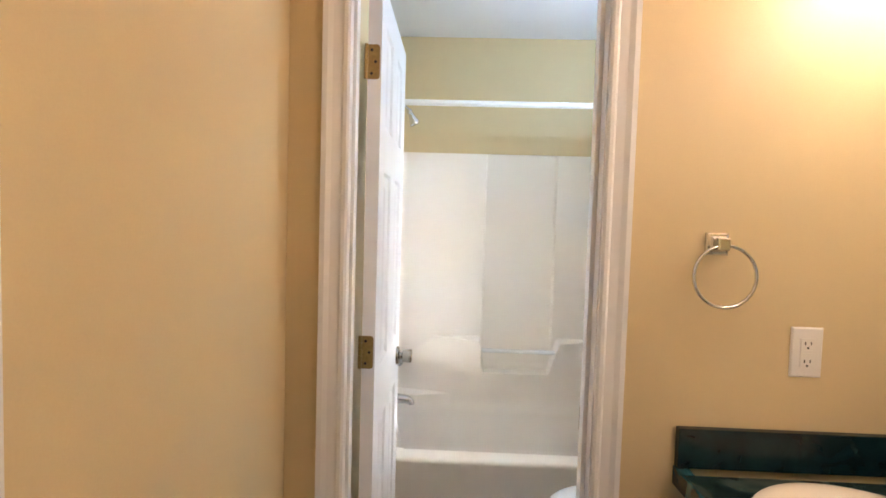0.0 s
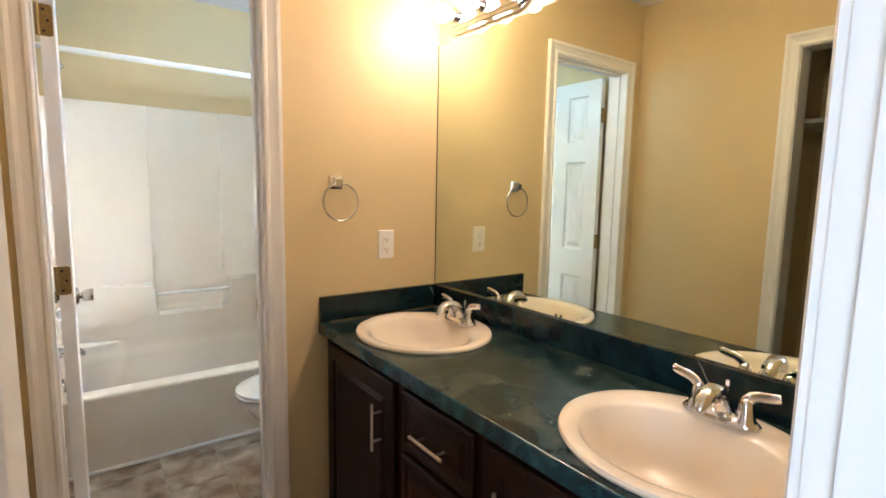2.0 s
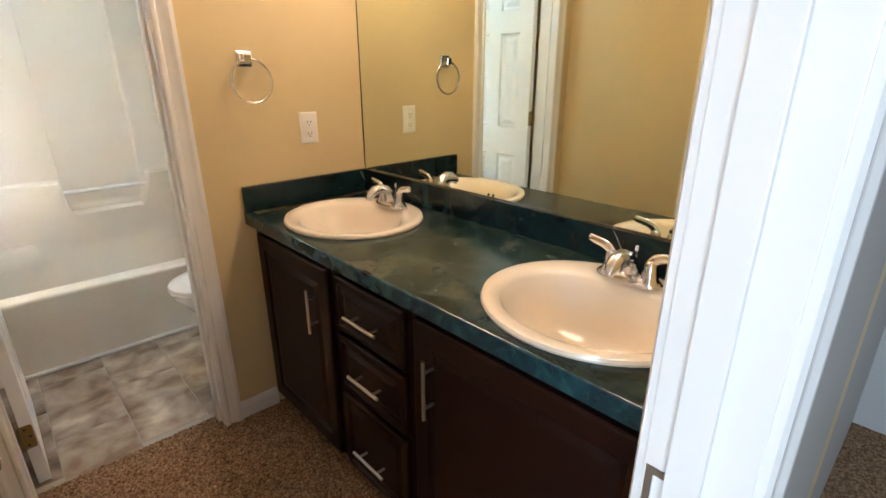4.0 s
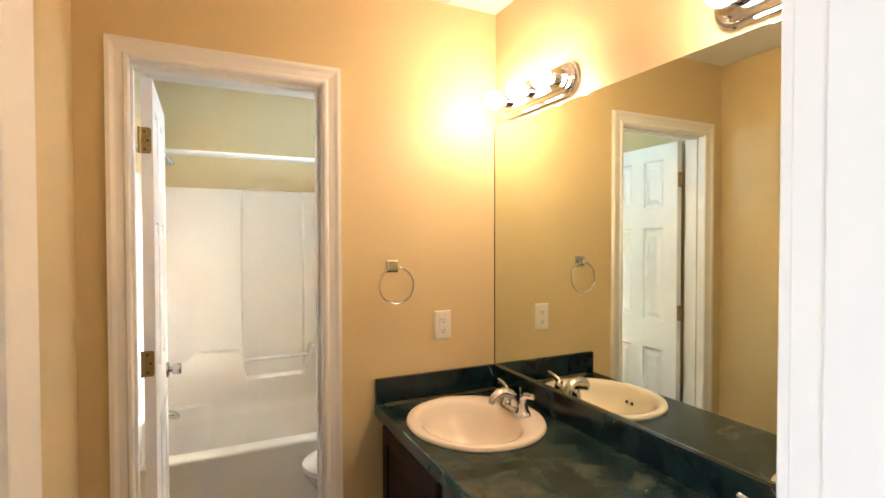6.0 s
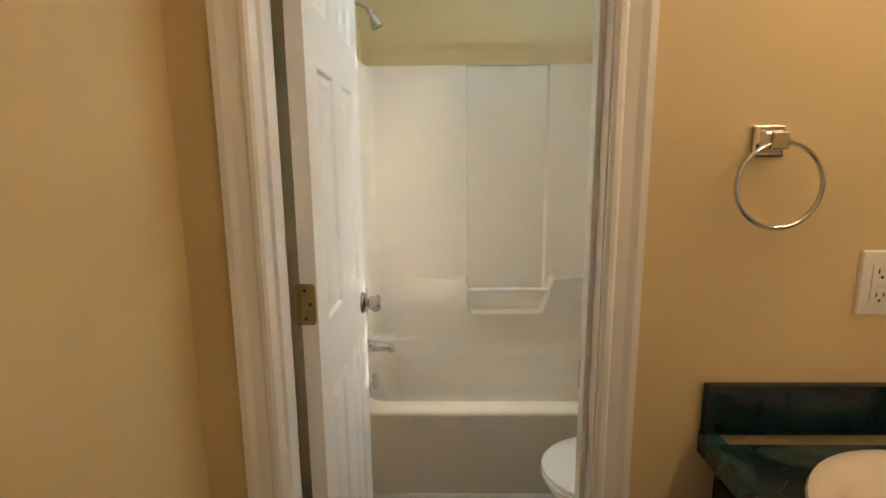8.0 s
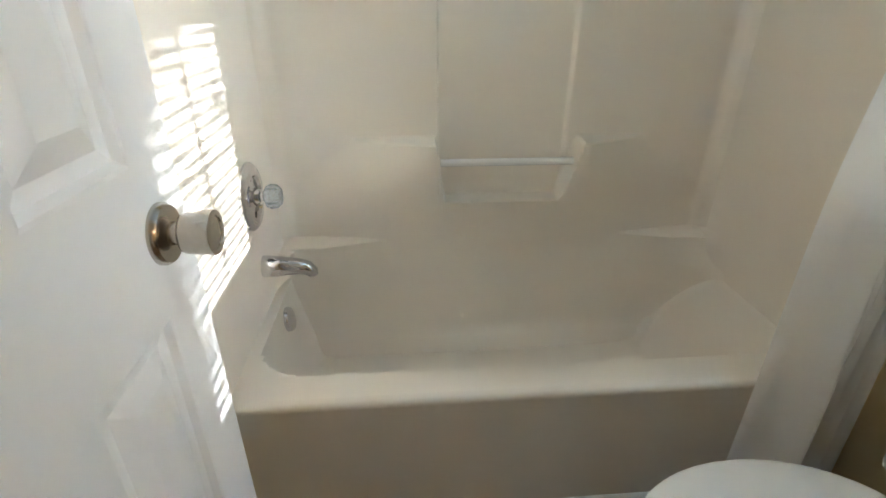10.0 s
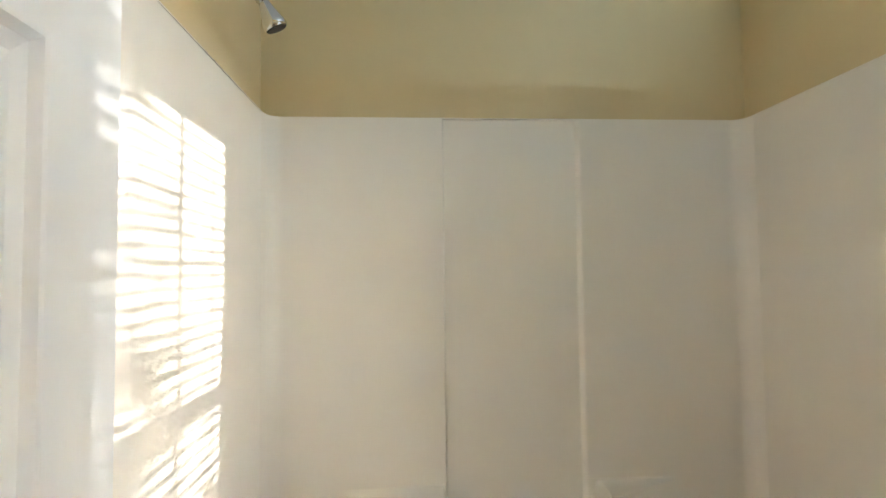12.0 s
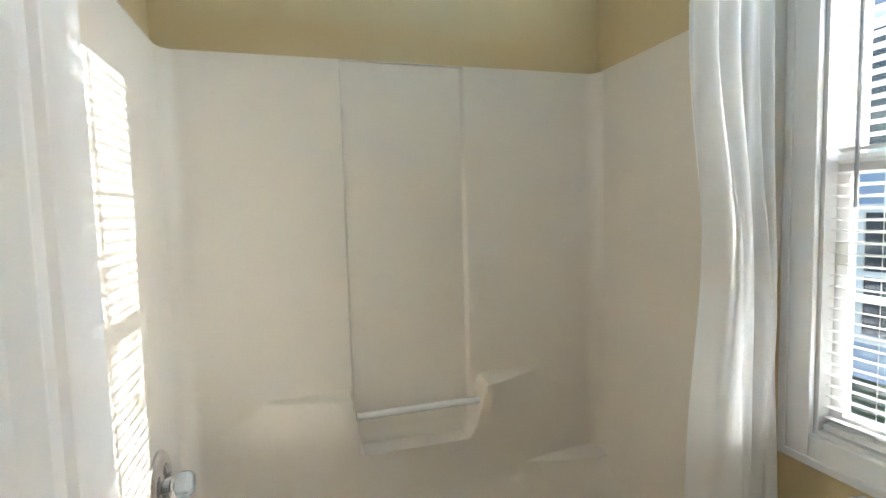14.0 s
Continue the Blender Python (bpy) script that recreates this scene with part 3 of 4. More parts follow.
def cabinet(name, y0, y1, label, fronts, drawers=False):
    c = thing(name, (1.0, (y0 + y1) / 2, 0), label, "cabinet", "vanity cabinets")
    bm = bmesh.new()
    lo, hi, a, b = 0.075, CZ - 0.047, y0 + 0.0006, y1 - 0.0006
    bx(bm, CX, CX + 0.018, a, b, lo, hi)
    bx(bm, CX + 0.018, XR - 0.004, a, a + 0.012, lo, hi)
    bx(bm, CX + 0.018, XR - 0.004, b - 0.012, b, lo, hi)
    bx(bm, CX + 0.018, XR - 0.004, a + 0.012, b - 0.012, lo, lo + 0.012)
    part("body", bm, ESPRESSO, c)
    part("toe_kick", box(CX + 0.055, XR - 0.004, y0 + 0.001, y1 - 0.001, 0.0, 0.0748), ESPRESSO, c)
    for (a0, a1, b0, b1), (h0, h1) in fronts:
        f = front("drawer" if drawers else "door", c, a0, a1, b0, b1, 0.020 if drawers else 0.052)
        bar_handle(f, (CX - 0.020, *h0), (CX - 0.020, *h1))
    return c


cabinet("sink_cabinet", -0.560, -0.004, "dark espresso wood sink cabinet with one raised-panel door", [((-0.535, -0.045, 0.085, 0.775), ((-0.458, 0.540), (-0.458, 0.692)))])
cabinet("drawer_cabinet", -0.920, -0.560, "dark espresso wood cabinet with three stacked drawers",
        [((-0.905, -0.580, 0.600, 0.775), ((-0.822, 0.680), (-0.672, 0.680))), ((-0.905, -0.580, 0.390, 0.580), ((-0.822, 0.484), (-0.672, 0.484))), ((-0.905, -0.580, 0.085, 0.370), ((-0.822, 0.203), (-0.672, 0.203)))], True)
cabinet("sink_cabinet", YE + 0.003, -0.920, "dark espresso wood sink cabinet with one wide door", [((-1.560, -0.945, 0.085, 0.775), ((-1.018, 0.533), (-1.018, 0.700)))])

mirror = thing("mirror", (XR, -0.78, 0.945), "large frameless wall mirror over the whole vanity", "mirror")
part("glass", box(XR - 0.006, XR - 0.001, YE + 0.004, -0.0035, 0.9445, 1.953, 0.0006), MIRROR, mirror)
part("edge_channel", box(XR - 0.008, XR - 0.0005, YE + 0.004, -0.0035, 0.9425, 0.9444), CHROME, mirror, "thin metal bottom channel")
part("dark_edge", box(XR - 0.0075, XR - 0.0005, -0.0033, -0.0006, 0.9445, 1.953), BLACK, mirror, "dark unsilvered end edge")


def light_bar(yc):
    """A bath bar: a stepped chrome back plate with round ends, and three globe bulbs in cups."""
    zc = 2.026
    b = thing("vanity_light", (XR, yc, zc), "chrome vanity bar light with three lit globe bulbs over the mirror", "wall lamp", "vanity lights")
    def stadium(hw, hh, x, n=14):
        r = []
        for k in range(n + 1):
            a = -math.pi / 2 + math.pi * k / n
            r.append((x, yc + hw - hh + hh * math.cos(a), zc + hh * math.sin(a)))
        for k in range(n + 1):
            a = math.pi / 2 + math.pi * k / n
            r.append((x, yc - hw + hh + hh * math.cos(a), zc + hh * math.sin(a)))
        return r
    bm = bmesh.new()
    skin(bm, [stadium(0.232, 0.059, XR - 0.0005), stadium(0.232, 0.059, XR - 0.010), stadium(0.228, 0.055, XR - 0.014), stadium(0.222, 0.049, XR - 0.014), stadium(0.218, 0.045, XR - 0.024),
              stadium(0.210, 0.037, XR - 0.026), stadium(0.206, 0.033, XR - 0.034), stadium(0.198, 0.026, XR - 0.036)], cap=(False, True))
    part("back_plate", bm, CHROME, b, smooth=True)
    for dy in (-0.150, 0.0, 0.150):
        cup = part("socket_cup", lathe(bmesh.new(), [(0.020, 0.034), (0.024, 0.036), (0.024, 0.052), (0.020, 0.056), (0.0145, 0.060)], along((XR, yc + dy, zc), (-1, 0, 0)), 24), CHROME, b, smooth=True)
        bm = bmesh.new()
        prof = [(0.013, 0.056), (0.015, 0.064)] + [(0.035 * math.sin(a), 0.098 - 0.035 * math.cos(a)) for a in (radians(26 + 11 * k) for k in range(14))]
        lathe(bm, prof, along((XR, yc + dy, zc), (-1, 0, 0)), 24)
        part("bulb", bm, BULB, cup, "glowing warm globe bulb", True)


light_bar(-0.300)
light_bar(-1.248)

# towel ring
ring = thing("towel_ring", (0.806, 0, 1.376), "polished chrome towel ring on a square wall mount", "towel ring")
bm = bmesh.new()
rect_rings(bm, lambda u, w, d: (0.809 + u, -d, 1.376 + w), -0.026, 0.026, -0.026, 0.026, ((0, 0.0002), (0, 0.006), (0.003, 0.009), (0.008, 0.010), (0.012, 0.016), (0.014, 0.030), (0.012, 0.036), (0.014, 0.038)))
part("mount", bm, CHROME, ring)
bm = bmesh.new()
cz, cr = 1.303, 0.070
tube(bm, [(0.816 + cr * math.sin(a), -0.034 + 0.002 * math.cos(a), cz + cr * math.cos(a)) for a in (radians(4 + 352 * k / 48) for k in range(49))], 0.0042, 10)
part("ring", bm, CHROME, ring, smooth=True)

# receptacle
oc = (1.028, 1.130)
outlet = thing("wall_outlet", (oc[0], 0, oc[1]), "white duplex safety outlet in a plain white plate", "outlet")
bm = bmesh.new()
rect_rings(bm, lambda u, w, d: (oc[0] + u, -d, oc[1] + w), -0.036, 0.036, -0.0585, 0.0585, ((0, 0), (0, 0.003), (0.003, 0.006), (0.018, 0.0065)))
part("cover_plate", bm, PLASTIC, outlet)
face = part("receptacle", box(oc[0] - 0.0165, oc[0] + 0.0165, -0.0085, -0.006, oc[1] - 0.033, oc[1] + 0.033, 0.001), PLASTIC, outlet)
for dz in (-0.020, 0.022):
    bm = bmesh.new()
    for dx, hh in ((-0.0065, 0.0042), (0.0065, 0.0036)):
        bx(bm, oc[0] + dx - 0.0011, oc[0] + dx + 0.0011, -0.0090, -0.0080, oc[1] + dz - hh, oc[1] + dz + hh)
    lathe(bm, [(0.0026, 0), (0.0026, 0.0008)], along((oc[0], -0.0083, oc[1] + dz - 0.0105), (0, -1, 0)), 10)
    part("slot", bm, BLACK, face)
part("test_button", box(oc[0] - 0.010, oc[0] + 0.010, -0.0098, -0.0083, oc[1] + 0.0015, oc[1] + 0.0060, 0.0005), PLASTIC, face)
part("reset_button", box(oc[0] - 0.010, oc[0] + 0.010, -0.0098, -0.0083, oc[1] - 0.0055, oc[1] - 0.0010, 0.0005), PLASTIC, face)


# ---- bath room ----
IL, IR, IB, TF = -0.135, 1.243, 1.600, 0.930   # inner faces of the surround, front of the tub
RIM, TOP = 0.376, 1.800


def tub():
    t = thing("bathtub", (0.55, 1.25, 0), "one-piece almond gelcoat bathtub and shower surround with moulded shelves", "bathtub")
    # apron
    bm = bmesh.new()
    prof = ((TF + 0.012, 0.0), (TF + 0.010, 0.03), (TF + 0.007, 0.26), (TF + 0.004, RIM - 0.034), (TF + 0.001, RIM - 0.018), (TF + 0.001, RIM - 0.010), (TF + 0.004, RIM - 0.004), (TF + 0.010, RIM - 0.0008), (TF + 0.022, RIM))
    sheet_pts = [[(x, y, z) for y, z in prof] for x in (TL + 0.001, TR - 0.001)]
    skin(bm, sheet_pts, closed=False, cap=(False, False))
    part("apron", bm, ACRYLIC, t, smooth=True)
    # basin with its rim
    def depth(x, y):
        x0, x1, y0, y1, r = IL + 0.034, IR + 0.006, 1.035, IB + 0.06, 0.12
        cx, cy, hx, hy = (x0 + x1) / 2, (y0 + y1) / 2, (x1 - x0) / 2, (y1 - y0) / 2
        qx, qy = abs(x - cx) - hx + r, abs(y - cy) - hy + r
        d = -(math.hypot(max(qx, 0), max(qy, 0)) + min(max(qx, qy), 0) - r)
        reach = 0.095 + 0.25 * smoothstep(0.80, 1.18, x)
        s = min(max((d + 0.006) / reach, 0), 1)
        fall = 1 - (1 - s) ** 2.4
        return RIM - 0.298 * fall - (0.006 * smoothstep(1.1, 0.0, x) if s >= 1 else 0)
    bm = bmesh.new()
    def f(u, v):
        x, y = TL + 0.001 + u * (TR - TL - 0.002), TF + 0.022 + v * (TB - TF - 0.024)
        return (x, y, depth(x, y))
    sheet(bm, f, 150, 90)
    part("basin", bm, ACRYLIC, t, smooth=True)
    # back panel: sunk middle field, two shelves with a soap tray between, corner ledges
    def ledge(x):
        """Height of the moulded ledge: shelves at both sides, a rounded dip for the soap tray between them."""
        return 0.590 + 0.183 * (smoothstep(0.374, 0.344, x) + smoothstep(0.720, 0.786, x))
    def out(x, z):
        p = -0.012 * smoothstep(0.3530, 0.3575, x) * smoothstep(0.7510, 0.7370, x) * smoothstep(0.60, 0.64, z)
        below = smoothstep(0.0, 0.16, ledge(x) - z)
        a, b = min(max((x - 0.075 + 0.20 * below) / (0.245 + 0.22 * below), 0), 1), min(max((1.005 + 0.23 * below - x) / (0.205 + 0.24 * below), 0), 1)
        taper = (1 - below) * a * b + below * smoothstep(0, 1, a) * smoothstep(0, 1, b)
        shelf = 0.080 * taper * smoothstep(0.006, -0.006, z - ledge(x)) * (0.20 + 0.80 * smoothstep(0.38, 0.74, z))
        low = 0.072 * (smoothstep(0.30, -0.10, x) + smoothstep(0.84, 1.20, x)) * smoothstep(0.449, 0.437, z - 0.02 * abs(x - 0.55)) * (0.30 + 0.70 * smoothstep(0.16, 0.42, z))
        return p + max(shelf, low)
    lean = lambda z: 0.012 * smoothstep(0.40, 0.37, z) + 0.050 * smoothstep(0.37, 0.10, z) + 0.06 * smoothstep(0.17, 0.070, z) ** 2
    bm = bmesh.new()
    fillet = 0.046
    xs = spaced(IL, IR, 110, (0.355, 0.0045, 4), (0.744, 0.007, 6), (0.360, 0.030, 9), (0.752, 0.048, 13), (IL + 0.065, 0.065, 16), (IR - 0.065, 0.065, 16))
    zs = spaced(0.068, TOP, 70, (0.773, 0.010, 7), (0.680, 0.085, 24), (0.590, 0.012, 8), (0.452, 0.016, 9))
    def fb(x, z):
        bend = fillet + 0.085 * smoothstep(0.47, 0.33, z)
        e = max(bend - max(min(x - IL, IR - x), 0.0), 0.0)
        round_in = bend - math.sqrt(max(bend ** 2 - e ** 2, 0.0))
        return (x, IB - out(x, z) - round_in - lean(z), z)
    lattice(bm, fb, xs, zs)
    part("back_panel", bm, ACRYLIC, t, smooth=True)
    for xw, sg in ((IL, 1), (IR, -1)):
        bm = bmesh.new()
        def fs(u, v):
            foot = RIM - 0.012 if sg > 0 else 0.068
            y, z = TF + 0.004 + u * (IB - TF - 0.004), foot + v * (TOP - foot)
            if z < RIM and sg < 0:
                y = max(y, TF + 0.07)
            e = IB - y
            q = -0.002 * smoothstep(0.05, 0.0, e)
            lip = -0.016 * smoothstep(0.030, 0.0, y - TF)
            low = (0.05 if sg > 0 else 0.03) * smoothstep(1.40, 1.58, y) * smoothstep(0.462, 0.446, z)
            if sg < 0:
                return (xw - q - lip - low, y, z)
            return (xw + q + lip + low, y, z)
        sheet(bm, fs, 60, 90)
        part("end_panel", bm, ACRYLIC, t, smooth=True)
    bm = bmesh.new()
    for a in ((TL + 0.0005, IL + 0.002, TF + 0.004, TB - 0.0005), (IR - 0.002, TR - 0.0005, TF + 0.004, TB - 0.0005), (IL, IR, IB + 0.001, TB - 0.0005)):
        bx(bm, *a, TOP - 0.0012, TOP + 0.001, 0.0004)
    part("top_flange", bm, ACRYLIC, t)
    part("grab_bar", tube(bmesh.new(), [(0.358, IB - 0.050, 0.710), (0.55, IB - 0.050, 0.710), (0.760, IB - 0.050, 0.710)], 0.0115, 16), PORCELAIN, t, "white moulded grab bar", True)
    ov = along((IL + 0.042, 1.345, 0.318), (1, 0, 0.22))
    part("overflow_plate", lathe(bmesh.new(), [(0.036, -0.012), (0.036, 0.003), (0.033, 0.007), (0.010, 0.009)], ov), CHROME, t, "round chrome overflow plate", True)
    part("drain", lathe(bmesh.new(), [(0.034, 0), (0.033, 0.004), (0.024, 0.004), (0.022, 0.001), (0.006, 0.002), (0.005, 0.012)], Matrix.Translation((0.055, 1.335, 0.0735))), CHROME, t, "chrome tub drain", True)
    return t


tub()
part("trim_tub_base", tube(bmesh.new(), [(TL + 0.002, TF + 0.008, 0.008), (TR - 0.002, TF + 0.008, 0.008)], 0.010, 12), WHITE, kind="structure", smooth=True)

valve = thing("shower_valve", (IL, 1.325, 0.715), "chrome shower valve plate with a clear faceted knob", "shower valve")
vm = along((IL - 0.001, 1.325, 0.700), (1, 0, 0))
part("escutcheon", lathe(bmesh.new(), [(0.086, 0), (0.086, 0.007), (0.078, 0.014), (0.054, 0.017), (0.049, 0.010), (0.030, 0.010), (0.022, 0.014), (0.020, 0.028), (0.012, 0.030)], vm, 36), CHROME, valve, smooth=True)
part("stem", lathe(bmesh.new(), [(0.012, 0.028), (0.011, 0.042), (0.004, 0.043)], vm, 18), CHROME, valve, smooth=True)
part("crystal_knob", lathe(bmesh.new(), [(0.014, 0.036), (0.026, 0.042), (0.032, 0.054), (0.030, 0.070), (0.022, 0.078), (0.006, 0.075)], vm, 9), CRYSTAL, valve, "clear faceted acrylic knob")
for dz in (-0.045, 0.045):
    part("screw", lathe(bmesh.new(), [(0.005, 0.009), (0.0045, 0.0125), (0.001, 0.0125)], vm @ Matrix.Translation((0, dz, 0)), 10), CHROME, valve)

spout = thing("tub_spout", (IL, 1.330, 0.50), "tapered chrome tub spout below the valve", "tub spout")
bm = bmesh.new()
tube(bm, [(IL - 0.001, 1.336, 0.497), (IL + 0.012, 1.336, 0.497), (IL + 0.055, 1.336, 0.496), (IL + 0.095, 1.336, 0.493), (IL + 0.116, 1.336, 0.488), (IL + 0.127, 1.336, 0.476), (IL + 0.128, 1.336, 0.468)], [0.030, 0.030, 0.026, 0.022, 0.020, 0.017, 0.014], 20, 1.0)
part("body", bm, CHROME, spout, smooth=True)

head = thing("wall_shower", (TL, 1.275, 1.975), "small chrome shower head on a bent arm", "shower head")
part("flange", lathe(bmesh.new(), [(0.030, 0), (0.028, 0.005), (0.014, 0.010)], along((TL, 1.275, 1.985), (1, 0, 0))), CHROME, head, smooth=True)
part("arm", tube(bmesh.new(), [(TL, 1.275, 1.985), (TL + 0.045, 1.273, 1.987), (TL + 0.080, 1.270, 1.975), (TL + 0.104, 1.266, 1.955)], 0.0095, 14), CHROME, head, smooth=True)
part("spray_head", lathe(bmesh.new(), [(0.011, -0.004), (0.014, 0.004), (0.014, 0.014), (0.012, 0.018), (0.018, 0.040), (0.0255, 0.062), (0.0265, 0.070), (0.0245, 0.074), (0.012, 0.071)], along((TL + 0.102, 1.266, 1.957), (0.42, 0.26, -0.87))), CHROME, head, smooth=True)
part("spray_face", lathe(bmesh.new(), [(0.0225, 0.0735), (0.0215, 0.0760), (0.004, 0.0765)], along((TL + 0.102, 1.266, 1.957), (0.42, 0.26, -0.87))), BLACK, head, "dark nozzle face", True)

rod = thing("shower_rod", (0.55, 0.925, 1.912), "white metal shower curtain rod across the tub", "curtain rod")
part("rod", tube(bmesh.new(), [(TL + 0.001, 0.925, 1.912), (0.55, 0.925, 1.912), (TR - 0.001, 0.925, 1.912)], 0.0125, 18), WHITE, rod, smooth=True)
for x, d in ((TL, 1), (TR, -1)):
    part("flange", lathe(bmesh.new(), [(0.030, 0), (0.029, 0.006), (0.017, 0.012), (0.015, 0.024)], along((x, 0.925, 1.912), (d, 0, 0))), WHITE, rod, smooth=True)


def curtain():
    c = thing("shower_curtain", (1.13, 0.90, 1.9), "white sheer shower curtain gathered at the end of the rod", "curtain")
    bm = bmesh.new()
    def f(u, v):
        z = 1.898 - v * 1.79
        spread = 0.215 + 0.05 * v
        x = 1.252 - (1 - u) * (spread - 0.040 * math.exp(-((v - 0.37) / 0.17) ** 2)) - 0.015 * math.sin(v * 5.2 + 0.6) * (1 - u)
        ph = (u + 0.05 * math.sin(u * 9.0 + v * 2.2)) * math.tau * 4.6
        y = 0.915 - 0.030 * v + (0.016 + 0.006 * v) * math.sin(ph + 0.7 * math.sin(v * 3.4 + u * 2)) + 0.006 * math.sin(ph * 2.3 + v * 7)
        y -= 0.062 * math.exp(-((u - 0.24) / 0.15) ** 2) * smoothstep(0.10, 0.36, v) + 0.040 * math.exp(-((u - 0.66) / 0.09) ** 2) * smoothstep(0.25, 0.50, v)
        return (x + 0.012 * math.cos(ph * 1.0 + 1.1), y, z)
    sheet(bm, f, 130, 60)
    part("fabric", bm, SHEER, c, smooth=True)
    for k in range(6):
        x = 1.05 + 0.038 * k
        part("curtain_ring", tube(bmesh.new(), [(x, 0.925 + 0.019 * math.sin(a), 1.909 + 0.022 * math.cos(a)) for a in (i * math.tau / 20 for i in range(21))], 0.0018, 6), PLASTIC, c)


curtain()


def toilet():
    yc, xt = 0.508, 0.548
    t = thing("toilet", (0.9, yc, 0), "white porcelain toilet with closed lid beside the tub", "toilet")
    def egg(x0, x1, hw, z, n=44, p=1.0):
        cx = x0 + (x1 - x0) * 0.52
        r = []
        for i in range(n):
            a = i * math.tau / n
            c, s = math.cos(a), math.sin(a)
            r.append((cx + (x1 - cx if c > 0 else cx - x0) * c, yc + hw * math.copysign(abs(s) ** (0.85 if c > 0 else 1.0), s), z * 1.02))
        return r
    bm = bmesh.new()
    skin(bm, [egg(0.72, 1.12, 0.105, 0.0), egg(0.72, 1.12, 0.105, 0.02), egg(0.74, 1.10, 0.085, 0.06), egg(0.72, 1.10, 0.090, 0.16), egg(0.66, 1.08, 0.125, 0.24), egg(0.60, 1.06, 0.165, 0.32), egg(xt + 0.012, 1.06, 0.178, 0.370), egg(xt + 0.010, 1.06, 0.180, 0.388)])
    part("bowl", bm, PORCELAIN, t, smooth=True)
    bm = bmesh.new()
    skin(bm, [egg(xt + 0.004, 1.03, 0.182, 0.389), egg(xt, 1.03, 0.186, 0.394), egg(xt, 1.03, 0.186, 0.402), egg(xt + 0.003, 1.03, 0.183, 0.4055)])
    part("seat", bm, PORCELAIN, t, smooth=True)
    bm = bmesh.new()
    skin(bm, [egg(xt + 0.003, 1.035, 0.183, 0.406), egg(xt - 0.001, 1.035, 0.187, 0.411), egg(xt + 0.001, 1.035, 0.185, 0.420), egg(xt + 0.012, 1.025, 0.174, 0.4255), egg(xt + 0.05, 0.99, 0.138, 0.428)])
    lid = part("lid", bm, PORCELAIN, t, smooth=True)
    part("tank", box(1.100, 1.252, yc - 0.200, yc + 0.200, 0.372, 0.722, 0.022), PORCELAIN, t, smooth=True)
    part("tank_lid", box(1.090, 1.257, yc - 0.214, yc + 0.214, 0.7225, 0.757, 0.012), PORCELAIN, t, smooth=True)
    part("neck", box(1.03, 1.12, yc - 0.10, yc + 0.10, 0.25, 0.386, 0.02), PORCELAIN, t, smooth=True)
    bm = bmesh.new()
    tube(bm, [(1.101, yc + 0.155, 0.655), (1.075, yc + 0.155, 0.655), (1.073, yc + 0.140, 0.653), (1.073, yc + 0.075, 0.645)], [0.011, 0.009, 0.007, 0.006], 10)
    part("flush_lever", bm, CHROME, t, "chrome flush lever", True)
    for sg in (-1, 1):
        part("lid_hinge", tube(bmesh.new(), [(1.030, yc + sg * 0.07 - 0.02, 0.421), (1.030, yc + sg * 0.07 + 0.02, 0.421)], 0.010, 10), PORCELAIN, lid, smooth=True)


toilet()

# ---- window ----
WY0, WY1, WZ0, WZ1 = 0.150, 0.826, 0.83, 1.985
win = thing("window_1", (TR, (WY0 + WY1) / 2, WZ0), "white double-hung window with divided panes", "window", kind="structure")
for b in ((0.1108, WY0 + 0.004, WZ0 - 0.064, WZ1 + 0.064), (WY1 - 0.004, WY1 + 0.064, WZ0 - 0.064, WZ1 + 0.064)):
    bm = box(TR - 0.017, TR - 0.0005, b[0], b[1], b[2], b[3], 0.003)
    bx(bm, TR - 0.022, TR - 0.015, *((b[0], b[0] + 0.018) if b[0] < 0.5 else (b[1] - 0.018, b[1])), b[2], b[3], 0.002)
    part("window_trim", bm, WHITE, win)
for z0, z1 in ((WZ0 - 0.064, WZ0 + 0.004), (WZ1 - 0.004, WZ1 + 0.064)):
    bm = box(TR - 0.0165, TR - 0.0006, WY0 + 0.0042, WY1 - 0.0042, z0, z1, 0.003)
    bx(bm, TR - 0.0215, TR - 0.015, WY0 - 0.006, WY1 + 0.046, *((z0, z0 + 0.018) if z0 < 1 else (z1 - 0.018, z1)), 0.002)
    part("window_trim", bm, WHITE, win)
bm = bmesh.new()
for b in ((WY0 - 0.0005, WY0 + 0.012, WZ0, WZ1), (WY1 - 0.012, WY1 + 0.0005, WZ0, WZ1), (WY0 + 0.012, WY1 - 0.012, WZ0 - 0.0005, WZ0 + 0.012), (WY0 + 0.012, WY1 - 0.012, WZ1 - 0.012, WZ1 + 0.0005)):
    bx(bm, TR + 0.0005, 1.347, *b)
part("window_frame", bm, WHITE, win)
ZM = 1.408
